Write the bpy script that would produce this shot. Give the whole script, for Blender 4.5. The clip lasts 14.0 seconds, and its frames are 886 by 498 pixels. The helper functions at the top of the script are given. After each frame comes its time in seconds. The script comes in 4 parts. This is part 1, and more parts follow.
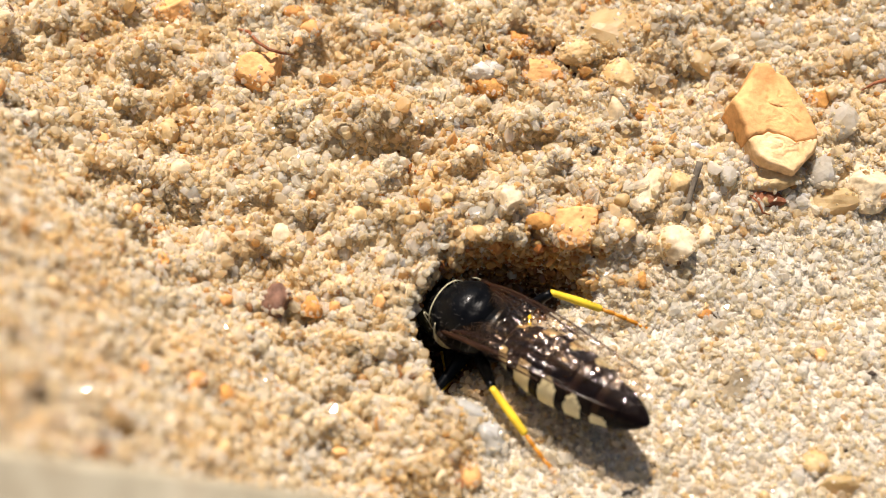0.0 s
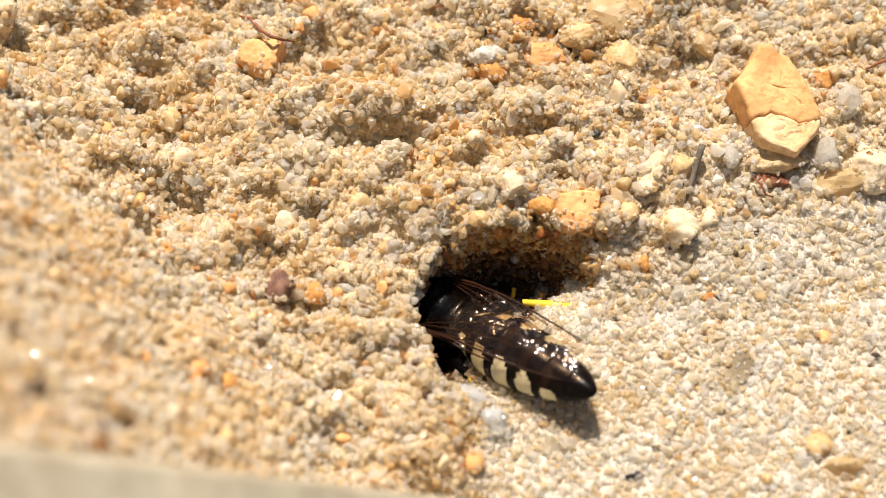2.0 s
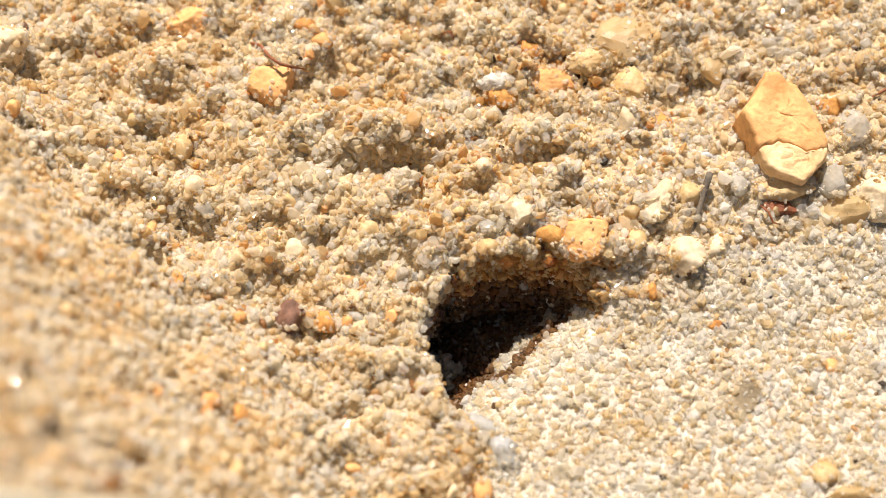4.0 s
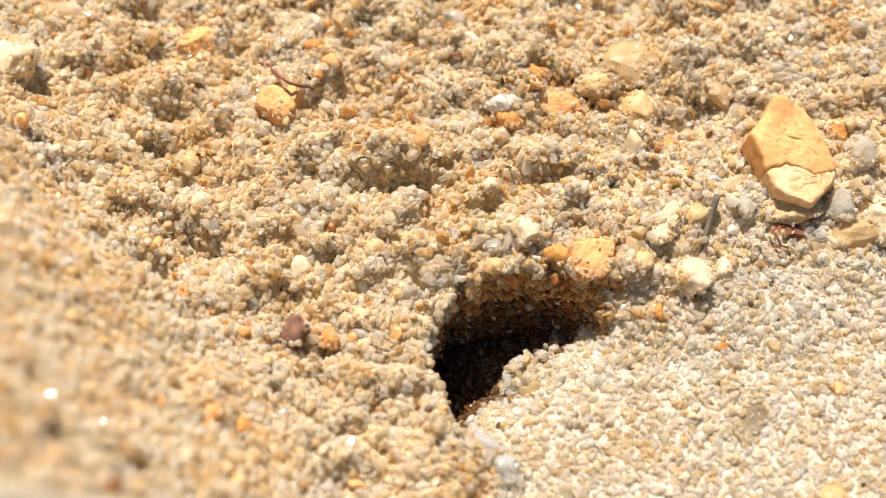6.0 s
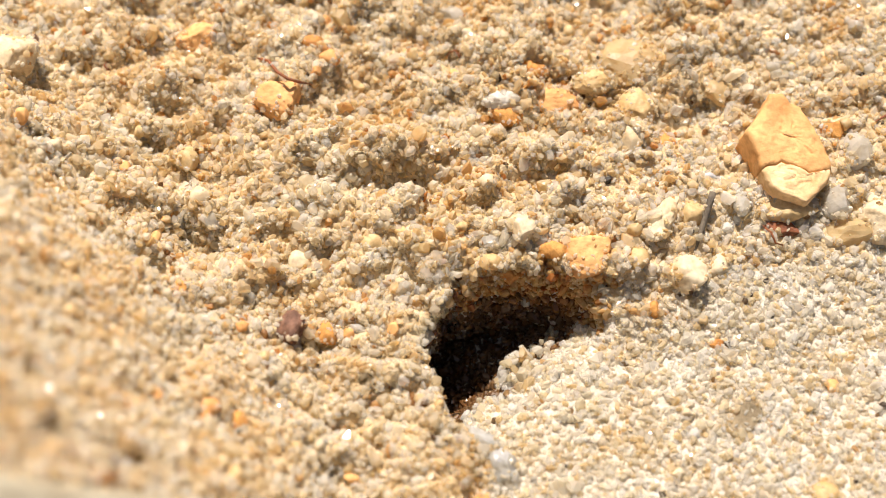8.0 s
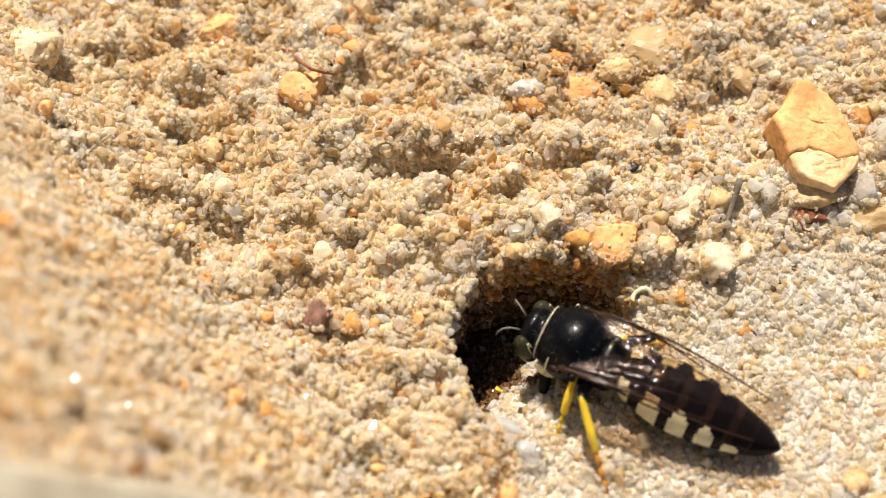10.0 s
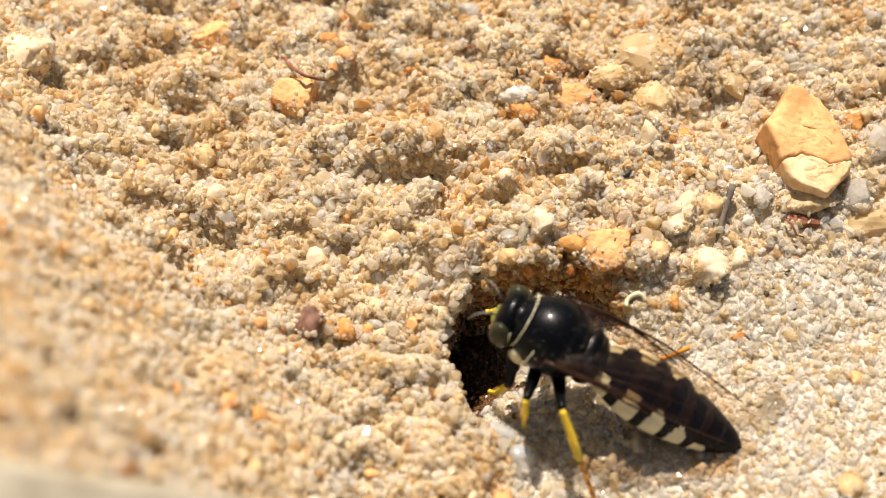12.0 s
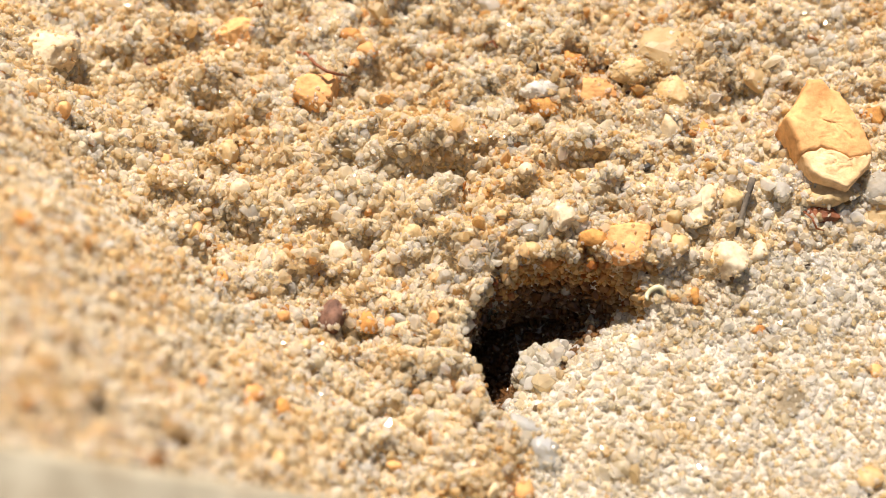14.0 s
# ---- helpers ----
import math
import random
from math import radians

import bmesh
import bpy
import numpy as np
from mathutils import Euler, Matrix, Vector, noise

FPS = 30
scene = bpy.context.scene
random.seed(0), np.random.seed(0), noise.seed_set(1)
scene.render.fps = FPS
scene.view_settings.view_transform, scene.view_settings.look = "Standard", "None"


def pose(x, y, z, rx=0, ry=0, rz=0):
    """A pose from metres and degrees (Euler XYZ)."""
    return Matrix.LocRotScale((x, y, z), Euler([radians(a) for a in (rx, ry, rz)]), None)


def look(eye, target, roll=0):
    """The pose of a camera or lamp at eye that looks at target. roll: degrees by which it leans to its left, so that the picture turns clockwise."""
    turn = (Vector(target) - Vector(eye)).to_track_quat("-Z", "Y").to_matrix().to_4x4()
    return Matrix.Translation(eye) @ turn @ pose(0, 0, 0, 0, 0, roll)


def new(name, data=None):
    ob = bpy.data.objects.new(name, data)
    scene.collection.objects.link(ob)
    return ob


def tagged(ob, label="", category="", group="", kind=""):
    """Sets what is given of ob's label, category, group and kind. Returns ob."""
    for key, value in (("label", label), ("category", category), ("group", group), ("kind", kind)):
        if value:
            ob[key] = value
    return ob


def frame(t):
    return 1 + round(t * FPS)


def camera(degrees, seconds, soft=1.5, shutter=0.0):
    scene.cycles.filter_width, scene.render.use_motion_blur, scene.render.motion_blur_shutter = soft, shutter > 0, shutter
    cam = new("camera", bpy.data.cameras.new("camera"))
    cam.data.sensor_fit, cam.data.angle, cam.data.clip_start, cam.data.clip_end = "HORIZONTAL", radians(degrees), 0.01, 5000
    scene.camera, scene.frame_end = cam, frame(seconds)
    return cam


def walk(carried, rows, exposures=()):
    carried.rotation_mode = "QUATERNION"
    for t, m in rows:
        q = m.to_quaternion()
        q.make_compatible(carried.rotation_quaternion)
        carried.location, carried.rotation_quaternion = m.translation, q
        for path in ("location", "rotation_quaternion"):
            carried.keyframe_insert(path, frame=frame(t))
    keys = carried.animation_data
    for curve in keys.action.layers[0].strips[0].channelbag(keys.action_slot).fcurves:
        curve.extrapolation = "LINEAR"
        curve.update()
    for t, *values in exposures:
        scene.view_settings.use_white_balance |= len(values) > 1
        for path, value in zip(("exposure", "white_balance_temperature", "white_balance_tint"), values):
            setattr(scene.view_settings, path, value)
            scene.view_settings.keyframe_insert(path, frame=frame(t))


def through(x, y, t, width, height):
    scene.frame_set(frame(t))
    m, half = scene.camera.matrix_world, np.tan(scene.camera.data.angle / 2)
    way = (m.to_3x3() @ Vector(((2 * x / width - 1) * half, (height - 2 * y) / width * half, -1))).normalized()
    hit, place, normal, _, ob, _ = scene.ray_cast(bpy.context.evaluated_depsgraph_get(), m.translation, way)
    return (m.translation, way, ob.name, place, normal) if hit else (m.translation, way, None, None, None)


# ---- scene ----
cam = camera(36, 14.0, soft=0.9)


def stand(x, y, z, yaw, pitch, roll):
    """A camera at a place in millimetres, turned by yaw to the left of +y, pitch up and roll."""
    return pose(x / 1000, y / 1000, z / 1000, 90 + pitch, 0, yaw) @ pose(0, 0, 0, 0, 0, roll)


PATH = [
    (0.0, stand(-0.770, -37.120, 66.953, -1.532, -60.609, 1.847)),
    (0.5, stand(-0.091, -35.993, 67.769, -0.835, -61.928, 1.169)),
    (1.0, stand(-0.459, -36.168, 67.773, -0.323, -61.768, 0.379)),
    (1.5, stand(-0.409, -36.368, 67.594, -0.325, -61.780, 0.093)),
    (2.0, stand(0.299, -36.643, 67.453, 0.363, -61.730, -0.402)),
    (2.5, stand(0.163, -36.582, 67.493, -0.147, -61.667, -0.143)),
    (3.0, stand(0.019, -37.134, 67.445, 0.664, -61.565, -0.681)),
    (3.1, stand(0.019, -37.134, 67.445, 0.664, -61.565, -0.681)),
    (3.2, stand(0.048, -35.115, 68.799, 0.224, -62.210, -0.384)),
    (5.3, stand(0.535, -36.505, 67.932, 2.916, -60.952, -2.102)),
    (5.5, stand(0.595, -37.010, 67.541, 1.986, -60.722, -1.111)),
    (6.0, stand(0.243, -36.747, 67.659, 1.526, -59.771, -0.728)),
    (6.5, stand(0.159, -36.742, 67.499, 1.860, -59.692, -1.072)),
    (7.0, stand(0.548, -36.780, 67.737, 2.384, -59.812, -1.369)),
    (7.5, stand(0.278, -37.006, 67.932, 1.436, -59.520, -0.568)),
    (8.0, stand(0.437, -36.873, 68.051, 1.532, -60.007, -0.447)),
    (10.5, stand(0.406, -37.112, 67.479, 3.877, -60.185, -2.974)),
    (11.0, stand(0.377, -37.397, 67.363, 3.292, -60.243, -2.420)),
    (11.5, stand(0.639, -36.899, 67.826, 3.275, -60.364, -2.281)),
    (12.0, stand(0.258, -37.564, 67.215, 2.771, -59.438, -2.019)),
    (12.5, stand(0.205, -37.353, 67.406, 4.157, -59.583, -3.084)),
    (13.0, stand(0.631, -37.261, 67.374, 4.327, -59.761, -3.338)),
    (13.5, stand(0.372, -37.211, 67.676, 4.312, -59.970, -3.370)),
    (14.0, stand(0.162, -37.953, 67.642, 4.381, -59.565, -3.482)),
]
walk(cam, PATH, [(0.0, 0.49, 6720, 10), (14.0, 0.49, 6720, 10)])
cam.data.dof.use_dof = True
cam.data.dof.focus_distance = 0.0774
cam.data.dof.aperture_fstop = 32

# ---- light ----
SUN_UP, SUN_TURN = radians(57), radians(-12)   # height, and turn from +y towards -x
world = bpy.data.worlds.new("sky")
scene.world = world
world.use_nodes = True
sky = world.node_tree.nodes.new("ShaderNodeTexSky")
sky.sky_type, sky.sun_disc = "NISHITA", False
sky.air_density, sky.dust_density, sky.ozone_density = 0.8, 2.6, 0.3
sky.sun_elevation, sky.sun_rotation = SUN_UP, SUN_TURN
background = world.node_tree.nodes["Background"]
world.node_tree.links.new(sky.outputs[0], background.inputs[0])
background.inputs[1].default_value = 0.042
sun = bpy.data.lights.new("sun", "SUN")
sun.energy, sun.angle, sun.color = 5.0, radians(0.55), (1, 0.905, 0.825)
toward_sun = Vector((math.sin(SUN_TURN) * math.cos(SUN_UP), math.cos(SUN_TURN) * math.cos(SUN_UP), math.sin(SUN_UP)))
new("sun", sun).matrix_world = look(toward_sun * 2, (0, 0, 0))


# ---- materials ----
def nodes_of(name):
    m = bpy.data.materials.new(name)
    m.use_nodes = True
    tree = m.node_tree
    return m, tree, tree.nodes["Principled BSDF"]


def add(tree, kind, **values):
    n = tree.nodes.new("ShaderNode" + kind)
    for key, value in values.items():
        n.inputs[key.replace("_", " ")].default_value = value
    return n


def ramp(tree, fac, stops, hard=False):
    n = tree.nodes.new("ShaderNodeValToRGB")
    n.color_ramp.interpolation = "CONSTANT" if hard else "LINEAR"
    while len(n.color_ramp.elements) < len(stops):
        n.color_ramp.elements.new(0.5)
    for e, (at, c) in zip(n.color_ramp.elements, stops):
        e.position, e.color = at, (*c, 1)
    tree.links.new(fac, n.inputs[0])
    return n.outputs[0]


def noisy(tree, scale, detail=3.0, rough=0.6):
    coord = tree.nodes.new("ShaderNodeNewGeometry").outputs["Position"]
    n = add(tree, "TexNoise", Scale=scale, Detail=detail, Roughness=rough)
    tree.links.new(coord, n.inputs["Vector"])
    return n.outputs[0]


def own_noise(tree, scale, detail=3.0, rough=0.6):
    n = add(tree, "TexNoise", Scale=scale, Detail=detail, Roughness=rough)
    tree.links.new(tree.nodes.new("ShaderNodeTexCoord").outputs["Object"], n.inputs["Vector"])
    return n.outputs[0]


def mix(tree, fac, a, b, how="MIX"):
    n = tree.nodes.new("ShaderNodeMix")
    n.data_type, n.blend_type = "RGBA", how
    for slot, value in ((0, fac), (6, a), (7, b)):
        if isinstance(value, (int, float)):
            n.inputs[slot].default_value = value
        elif isinstance(value, tuple):
            n.inputs[slot].default_value = (*value, 1)
        else:
            tree.links.new(value, n.inputs[slot])
    return n.outputs[2]


def bump(tree, height, strength, distance, shader):
    n = tree.nodes.new("ShaderNodeBump")
    n.inputs["Strength"].default_value, n.inputs["Distance"].default_value = strength, distance
    tree.links.new(height, n.inputs["Height"])
    tree.links.new(n.outputs[0], shader.inputs["Normal"])


def lets_light_through(tree, shader, colour, share, clear=0.0):
    """Mixes some translucency into a mineral, and lets a clear one be seen through."""
    back = tree.nodes.new("ShaderNodeBsdfTranslucent")
    tree.links.new(colour, back.inputs[0])
    both = tree.nodes.new("ShaderNodeMixShader")
    both.inputs[0].default_value = share
    tree.links.new(shader.outputs[0], both.inputs[1])
    tree.links.new(back.outputs[0], both.inputs[2])
    if isinstance(clear, (int, float)) and clear == 0:
        tree.links.new(both.outputs[0], tree.nodes["Material Output"].inputs[0])
        return
    seen = tree.nodes.new("ShaderNodeBsdfTransparent")
    tree.links.new(mix(tree, 0.5, colour, (1.0, 0.99, 0.96)), seen.inputs[0])
    last = tree.nodes.new("ShaderNodeMixShader")
    if isinstance(clear, (int, float)):
        last.inputs[0].default_value = clear
    else:
        tree.links.new(clear, last.inputs[0])
    tree.links.new(both.outputs[0], last.inputs[1])
    tree.links.new(seen.outputs[0], last.inputs[2])
    tree.links.new(last.outputs[0], tree.nodes["Material Output"].inputs[0])


def glows_inside(shader, share, reach=0.0002):
    """Light that wanders through a pale mineral."""
    shader.inputs["Subsurface Weight"].default_value = share
    shader.inputs["Subsurface Radius"].default_value = (1.0, 0.95, 0.85)
    shader.inputs["Subsurface Scale"].default_value = reach


def sand_material(name, stops, stain, share, through, clear=0.3):
    """Quartz grains, each of its own colour, with iron-stained patches."""
    m, tree, p = nodes_of(name)
    each = tree.nodes.new("ShaderNodeNewGeometry").outputs["Random Per Island"]
    colour = ramp(tree, each, stops)
    patch = ramp(tree, noisy(tree, 260, 5, 0.65), [(0.44, (0, 0, 0)), (0.64, (share, share, share))])
    colour = mix(tree, patch, colour, stain, "MULTIPLY")
    colour = mix(tree, 0.35, colour, ramp(tree, noisy(tree, 2600, 2), [(0.3, (0.72, 0.66, 0.56)), (0.7, (1, 1, 1))]), "MULTIPLY")
    tree.links.new(colour, p.inputs["Base Color"])
    gloss = tree.nodes.new("ShaderNodeMath")
    gloss.operation = "FRACT"
    scaled = tree.nodes.new("ShaderNodeMath")
    scaled.operation = "MULTIPLY"
    scaled.inputs[1].default_value = 37.7
    tree.links.new(each, scaled.inputs[0])
    tree.links.new(scaled.outputs[0], gloss.inputs[0])
    tree.links.new(ramp(tree, gloss.outputs[0], [(0, (0.07,) * 3), (0.3, (0.16,) * 3), (0.6, (0.3,) * 3), (1, (0.5,) * 3)]), p.inputs["Roughness"])
    p.inputs["IOR"].default_value = 1.54
    p.inputs["Specular IOR Level"].default_value = 0.55
    glows_inside(p, 0.5)
    lets_light_through(tree, p, colour, through, ramp(tree, gloss.outputs[0], [(0, (clear * 1.5,) * 3), (0.5, (clear,) * 3), (1, (clear * 0.35,) * 3)]) if clear else 0.0)
    return m


BANK_SAND = sand_material("bank_sand", [(0, (0.90, 0.79, 0.57)), (0.15, (0.93, 0.85, 0.68)), (0.5, (0.95, 0.905, 0.79)), (0.8, (0.96, 0.935, 0.86)), (0.93, (0.91, 0.80, 0.57)),
                                        (0.97, (0.84, 0.62, 0.33)), (0.985, (0.70, 0.42, 0.17)), (0.994, (0.46, 0.25, 0.11)), (0.999, (0.07, 0.055, 0.045))],
                          (0.96, 0.81, 0.53), 0.75, 0.55, 0.32)
# Burrow sand: shade is put into these colours, darkest deep, lighter up the brow.
SHADED_SAND = sand_material("shaded_sand", [(0, (0.12, 0.06, 0.022)), (0.4, (0.16, 0.085, 0.035)), (0.8, (0.2, 0.115, 0.05)), (1, (0.1, 0.04, 0.012))], (0.9, 0.6, 0.35), 0.8, 0.1, 0.0)
WALL_SAND = sand_material("shaded_ochre_sand", [(0, (0.17, 0.08, 0.022)), (0.35, (0.24, 0.125, 0.035)), (0.75, (0.30, 0.18, 0.065)), (0.93, (0.20, 0.065, 0.015)), (1, (0.42, 0.30, 0.15))], (0.92, 0.66, 0.4), 0.8, 0.15, 0.0)
# Lightened browns, with the light bounced off the fan put into the colour.
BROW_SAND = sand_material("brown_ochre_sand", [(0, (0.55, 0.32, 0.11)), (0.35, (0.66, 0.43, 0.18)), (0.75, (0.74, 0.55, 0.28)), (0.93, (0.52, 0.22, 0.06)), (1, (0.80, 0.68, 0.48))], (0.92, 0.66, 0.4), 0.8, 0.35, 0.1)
OCHRE_SAND = sand_material("ochre_sand", [(0, (0.78, 0.58, 0.29)), (0.3, (0.86, 0.70, 0.42)), (0.75, (0.91, 0.79, 0.55)), (0.93, (0.76, 0.50, 0.21)), (1, (0.57, 0.27, 0.09))], (0.95, 0.77, 0.5), 0.8, 0.4, 0.25)
FAN_SAND = sand_material("spoil_sand", [(0, (0.93, 0.86, 0.73)), (0.1, (0.96, 0.93, 0.86)), (0.45, (0.97, 0.965, 0.95)), (0.8, (0.97, 0.95, 0.90)),
                                        (0.965, (0.92, 0.80, 0.58)), (0.985, (0.80, 0.56, 0.29)), (0.996, (0.12, 0.09, 0.07))],
                         (0.98, 0.90, 0.74), 0.5, 0.55, 0.28)


def clear_grains():
    """Water-clear to honey quartz, which bends the light that it lets through."""
    m, tree, p = nodes_of("clear_grains")
    each = tree.nodes.new("ShaderNodeNewGeometry").outputs["Random Per Island"]
    colour = ramp(tree, each, [(0, (0.99, 0.985, 0.97)), (0.5, (0.99, 0.97, 0.91)), (0.8, (0.97, 0.90, 0.72)), (1, (0.94, 0.78, 0.50))])
    colour = mix(tree, ramp(tree, noisy(tree, 260, 5, 0.65), [(0.44, (0, 0, 0)), (0.64, (0.4, 0.4, 0.4))]), colour, (0.97, 0.88, 0.68), "MULTIPLY")
    tree.links.new(colour, p.inputs["Base Color"])
    p.inputs["Roughness"].default_value, p.inputs["IOR"].default_value = 0.06, 1.5
    p.inputs["Transmission Weight"].default_value = 0.55
    lets_light_through(tree, p, colour, 0.3, ramp(tree, each, [(0, (0.45,) * 3), (0.5, (0.3,) * 3), (1, (0.2,) * 3)]))
    return m


CLEAR_SAND = clear_grains()


def stone_material(name, dark, light, rough=0.7, scale=900, through=0.0, relief=0.4):
    m, tree, p = nodes_of(name)
    colour = ramp(tree, noisy(tree, scale, 5, 0.65), [(0.28, dark), (0.62, light)])
    colour = mix(tree, 0.6, colour, ramp(tree, noisy(tree, scale * 5, 3), [(0.3, (0.62, 0.55, 0.48)), (0.6, (1, 1, 1))]), "MULTIPLY")
    tree.links.new(colour, p.inputs["Base Color"])
    p.inputs["Roughness"].default_value = rough
    bump(tree, noisy(tree, scale * 3.2, 6, 0.7), relief, 0.0002, p)
    if through:
        lets_light_through(tree, p, colour, through)
    return m


def quartz_material(name, colour, clear=0.3, rough=0.25):
    m, tree, p = nodes_of(name)
    c = mix(tree, 1.0, colour, ramp(tree, noisy(tree, 1100, 4), [(0.3, (0.72, 0.68, 0.62)), (0.65, (1, 1, 1))]), "MULTIPLY")
    tree.links.new(c, p.inputs["Base Color"])
    p.inputs["Roughness"].default_value, p.inputs["IOR"].default_value = rough, 1.54
    p.inputs["Transmission Weight"].default_value = clear
    bump(tree, noisy(tree, 1900, 4), 0.25, 0.0002, p)
    glows_inside(p, 0.5, 0.0009)
    lets_light_through(tree, p, c, 0.25, clear)
    return m


OCHRE = stone_material("ochre_sandstone", (0.58, 0.26, 0.075), (0.86, 0.50, 0.205), 0.75, 450, 0, 0.6)
PALE_OCHRE = stone_material("pale_ochre_sandstone", (0.72, 0.42, 0.17), (0.93, 0.69, 0.40), 0.75, 450, 0, 0.6)
RUST = stone_material("rusty_ironstone", (0.40, 0.15, 0.03), (0.78, 0.40, 0.11), 0.7, 800, 0, 0.7)
CREAM = stone_material("cream_stone", (0.78, 0.60, 0.35), (0.91, 0.79, 0.57), 0.6, 600, 0.15, 0.4)
TAN = stone_material("tan_stone", (0.66, 0.42, 0.16), (0.86, 0.66, 0.36), 0.5, 700, 0.2, 0.4)
WHITE = stone_material("white_pebble", (0.72, 0.66, 0.56), (0.88, 0.85, 0.78), 0.5, 600, 0.2, 0.2)
BROWN = stone_material("brown_husk", (0.10, 0.045, 0.03), (0.34, 0.18, 0.12), 0.6, 1500, 0, 0.8)
REDDISH = stone_material("red_brown_bark", (0.12, 0.03, 0.012), (0.36, 0.12, 0.04), 0.5, 1200, 0, 0.6)
EARTH = stone_material("brown_earth", (0.17, 0.105, 0.045), (0.44, 0.29, 0.13), 0.8, 1200, 0, 0.8)
CHARCOAL = stone_material("charcoal", (0.01, 0.01, 0.01), (0.05, 0.045, 0.04), 0.5, 1500, 0, 0.6)
SLATE = stone_material("grey_flake", (0.30, 0.31, 0.33), (0.62, 0.63, 0.66), 0.3, 900, 0, 0.3)
TWIG = stone_material("grey_twig", (0.06, 0.05, 0.04), (0.22, 0.18, 0.13), 0.7, 900, 0, 0.6)
FLAKE = stone_material("brown_flake", (0.17, 0.13, 0.07), (0.42, 0.33, 0.20), 0.45, 900, 0.1, 0.7)
QUARTZ = quartz_material("clear_quartz", (0.88, 0.86, 0.79), 0.26, 0.16)
GREY_QUARTZ = quartz_material("grey_quartz", (0.80, 0.82, 0.82), 0.2, 0.16)
HONEY = quartz_material("honey_quartz", (0.84, 0.64, 0.35), 0.15, 0.45)
TIMBER = stone_material("weathered_timber", (0.25, 0.225, 0.155), (0.47, 0.43, 0.33), 0.7, 120, 0, 0.3)


def chitin(name, colour, rough, coat=0.4, grain=3000, relief=0.12):
    m, tree, p = nodes_of(name)
    c = mix(tree, 0.5, colour, ramp(tree, own_noise(tree, grain * 0.3, 4), [(0.35, (0.5, 0.5, 0.5)), (0.65, (1, 1, 1))]), "MULTIPLY")
    tree.links.new(c, p.inputs["Base Color"])
    p.inputs["Roughness"].default_value, p.inputs["Specular IOR Level"].default_value = rough, 0.09
    p.inputs["Coat Weight"].default_value, p.inputs["Coat Roughness"].default_value = coat, 0.14
    bump(tree, own_noise(tree, grain, 2), relief, 0.0001, p)
    return m


BLACK = chitin("black_chitin", (0.0025, 0.003, 0.004), 0.3, 0.1, 6000, 0.25)
BROWNISH = chitin("dark_brown_chitin", (0.016, 0.008, 0.005), 0.35, 0.05)
GLOSS = chitin("brown_black_chitin", (0.006, 0.004, 0.004), 0.24, 0.06)
IVORY = chitin("ivory_chitin", (0.72, 0.68, 0.46), 0.4, 0.3)
AMBER = chitin("amber_chitin", (0.42, 0.20, 0.05), 0.35, 0.4)
YELLOW = chitin("yellow_chitin", (0.86, 0.62, 0.05), 0.35, 0.35)
ORANGE = chitin("orange_chitin", (0.60, 0.25, 0.03), 0.4, 0.3)
EYE = chitin("olive_eye", (0.035, 0.035, 0.018), 0.25, 0.2, 9000, 0.3)
FACE = chitin("olive_face", (0.30, 0.30, 0.07), 0.4, 0.1)
FEELER = chitin("pale_antenna", (0.22, 0.20, 0.17), 0.45, 0.1)
HAIR = chitin("pale_hair", (0.12, 0.11, 0.10), 0.6, 0.0)

WING, tree, p = nodes_of("smoky_wing")
clear = tree.nodes.new("ShaderNodeBsdfTransparent")
clear.inputs[0].default_value = (0.935, 0.875, 0.80, 1)
p.inputs["Base Color"].default_value = (0.02, 0.011, 0.008, 1)
p.inputs["Roughness"].default_value, p.inputs["IOR"].default_value = 0.13, 1.9
p.inputs["Specular IOR Level"].default_value = 1.0
bump(tree, own_noise(tree, 700, 3), 0.55, 0.0005, p)
both = tree.nodes.new("ShaderNodeMixShader")
both.inputs[0].default_value = 0.035
tree.links.new(clear.outputs[0], both.inputs[1])
tree.links.new(p.outputs[0], both.inputs[2])
sheen = tree.nodes.new("ShaderNodeBsdfGlossy")
sheen.inputs["Color"].default_value, sheen.inputs["Roughness"].default_value = (0.03, 0.0275, 0.029, 1), 0.11
tree.links.new(p.inputs["Normal"].links[0].from_socket, sheen.inputs["Normal"])
glinting = tree.nodes.new("ShaderNodeAddShader")
tree.links.new(both.outputs[0], glinting.inputs[0])
tree.links.new(sheen.outputs[0], glinting.inputs[1])
tree.links.new(glinting.outputs[0], tree.nodes["Material Output"].inputs[0])
VEIN = chitin("wing_vein", (0.035, 0.015, 0.008), 0.4, 0.2)


# ---- the lie of the sand, in millimetres ----
MM = 0.001
TABLE = np.random.RandomState(7).rand(8, 256, 256)


def waves(x, y, size, layer=0):
    """Smooth uneven noise from -1 to 1 with lumps of the given size."""
    x, y = np.asarray(x, float) / size + 500.3, np.asarray(y, float) / size + 500.7
    i, j = np.floor(x).astype(int), np.floor(y).astype(int)
    a, b = x - i, y - j
    a, b = a * a * (3 - 2 * a), b * b * (3 - 2 * b)
    t = TABLE[layer]
    low = t[i % 256, j % 256] * (1 - a) + t[(i + 1) % 256, j % 256] * a
    high = t[i % 256, (j + 1) % 256] * (1 - a) + t[(i + 1) % 256, (j + 1) % 256] * a
    return 2 * (low * (1 - b) + high * b) - 1


def rise(a, b, v):
    t = np.clip((v - a) / (b - a), 0, 1)
    return t * t * (3 - 2 * t)


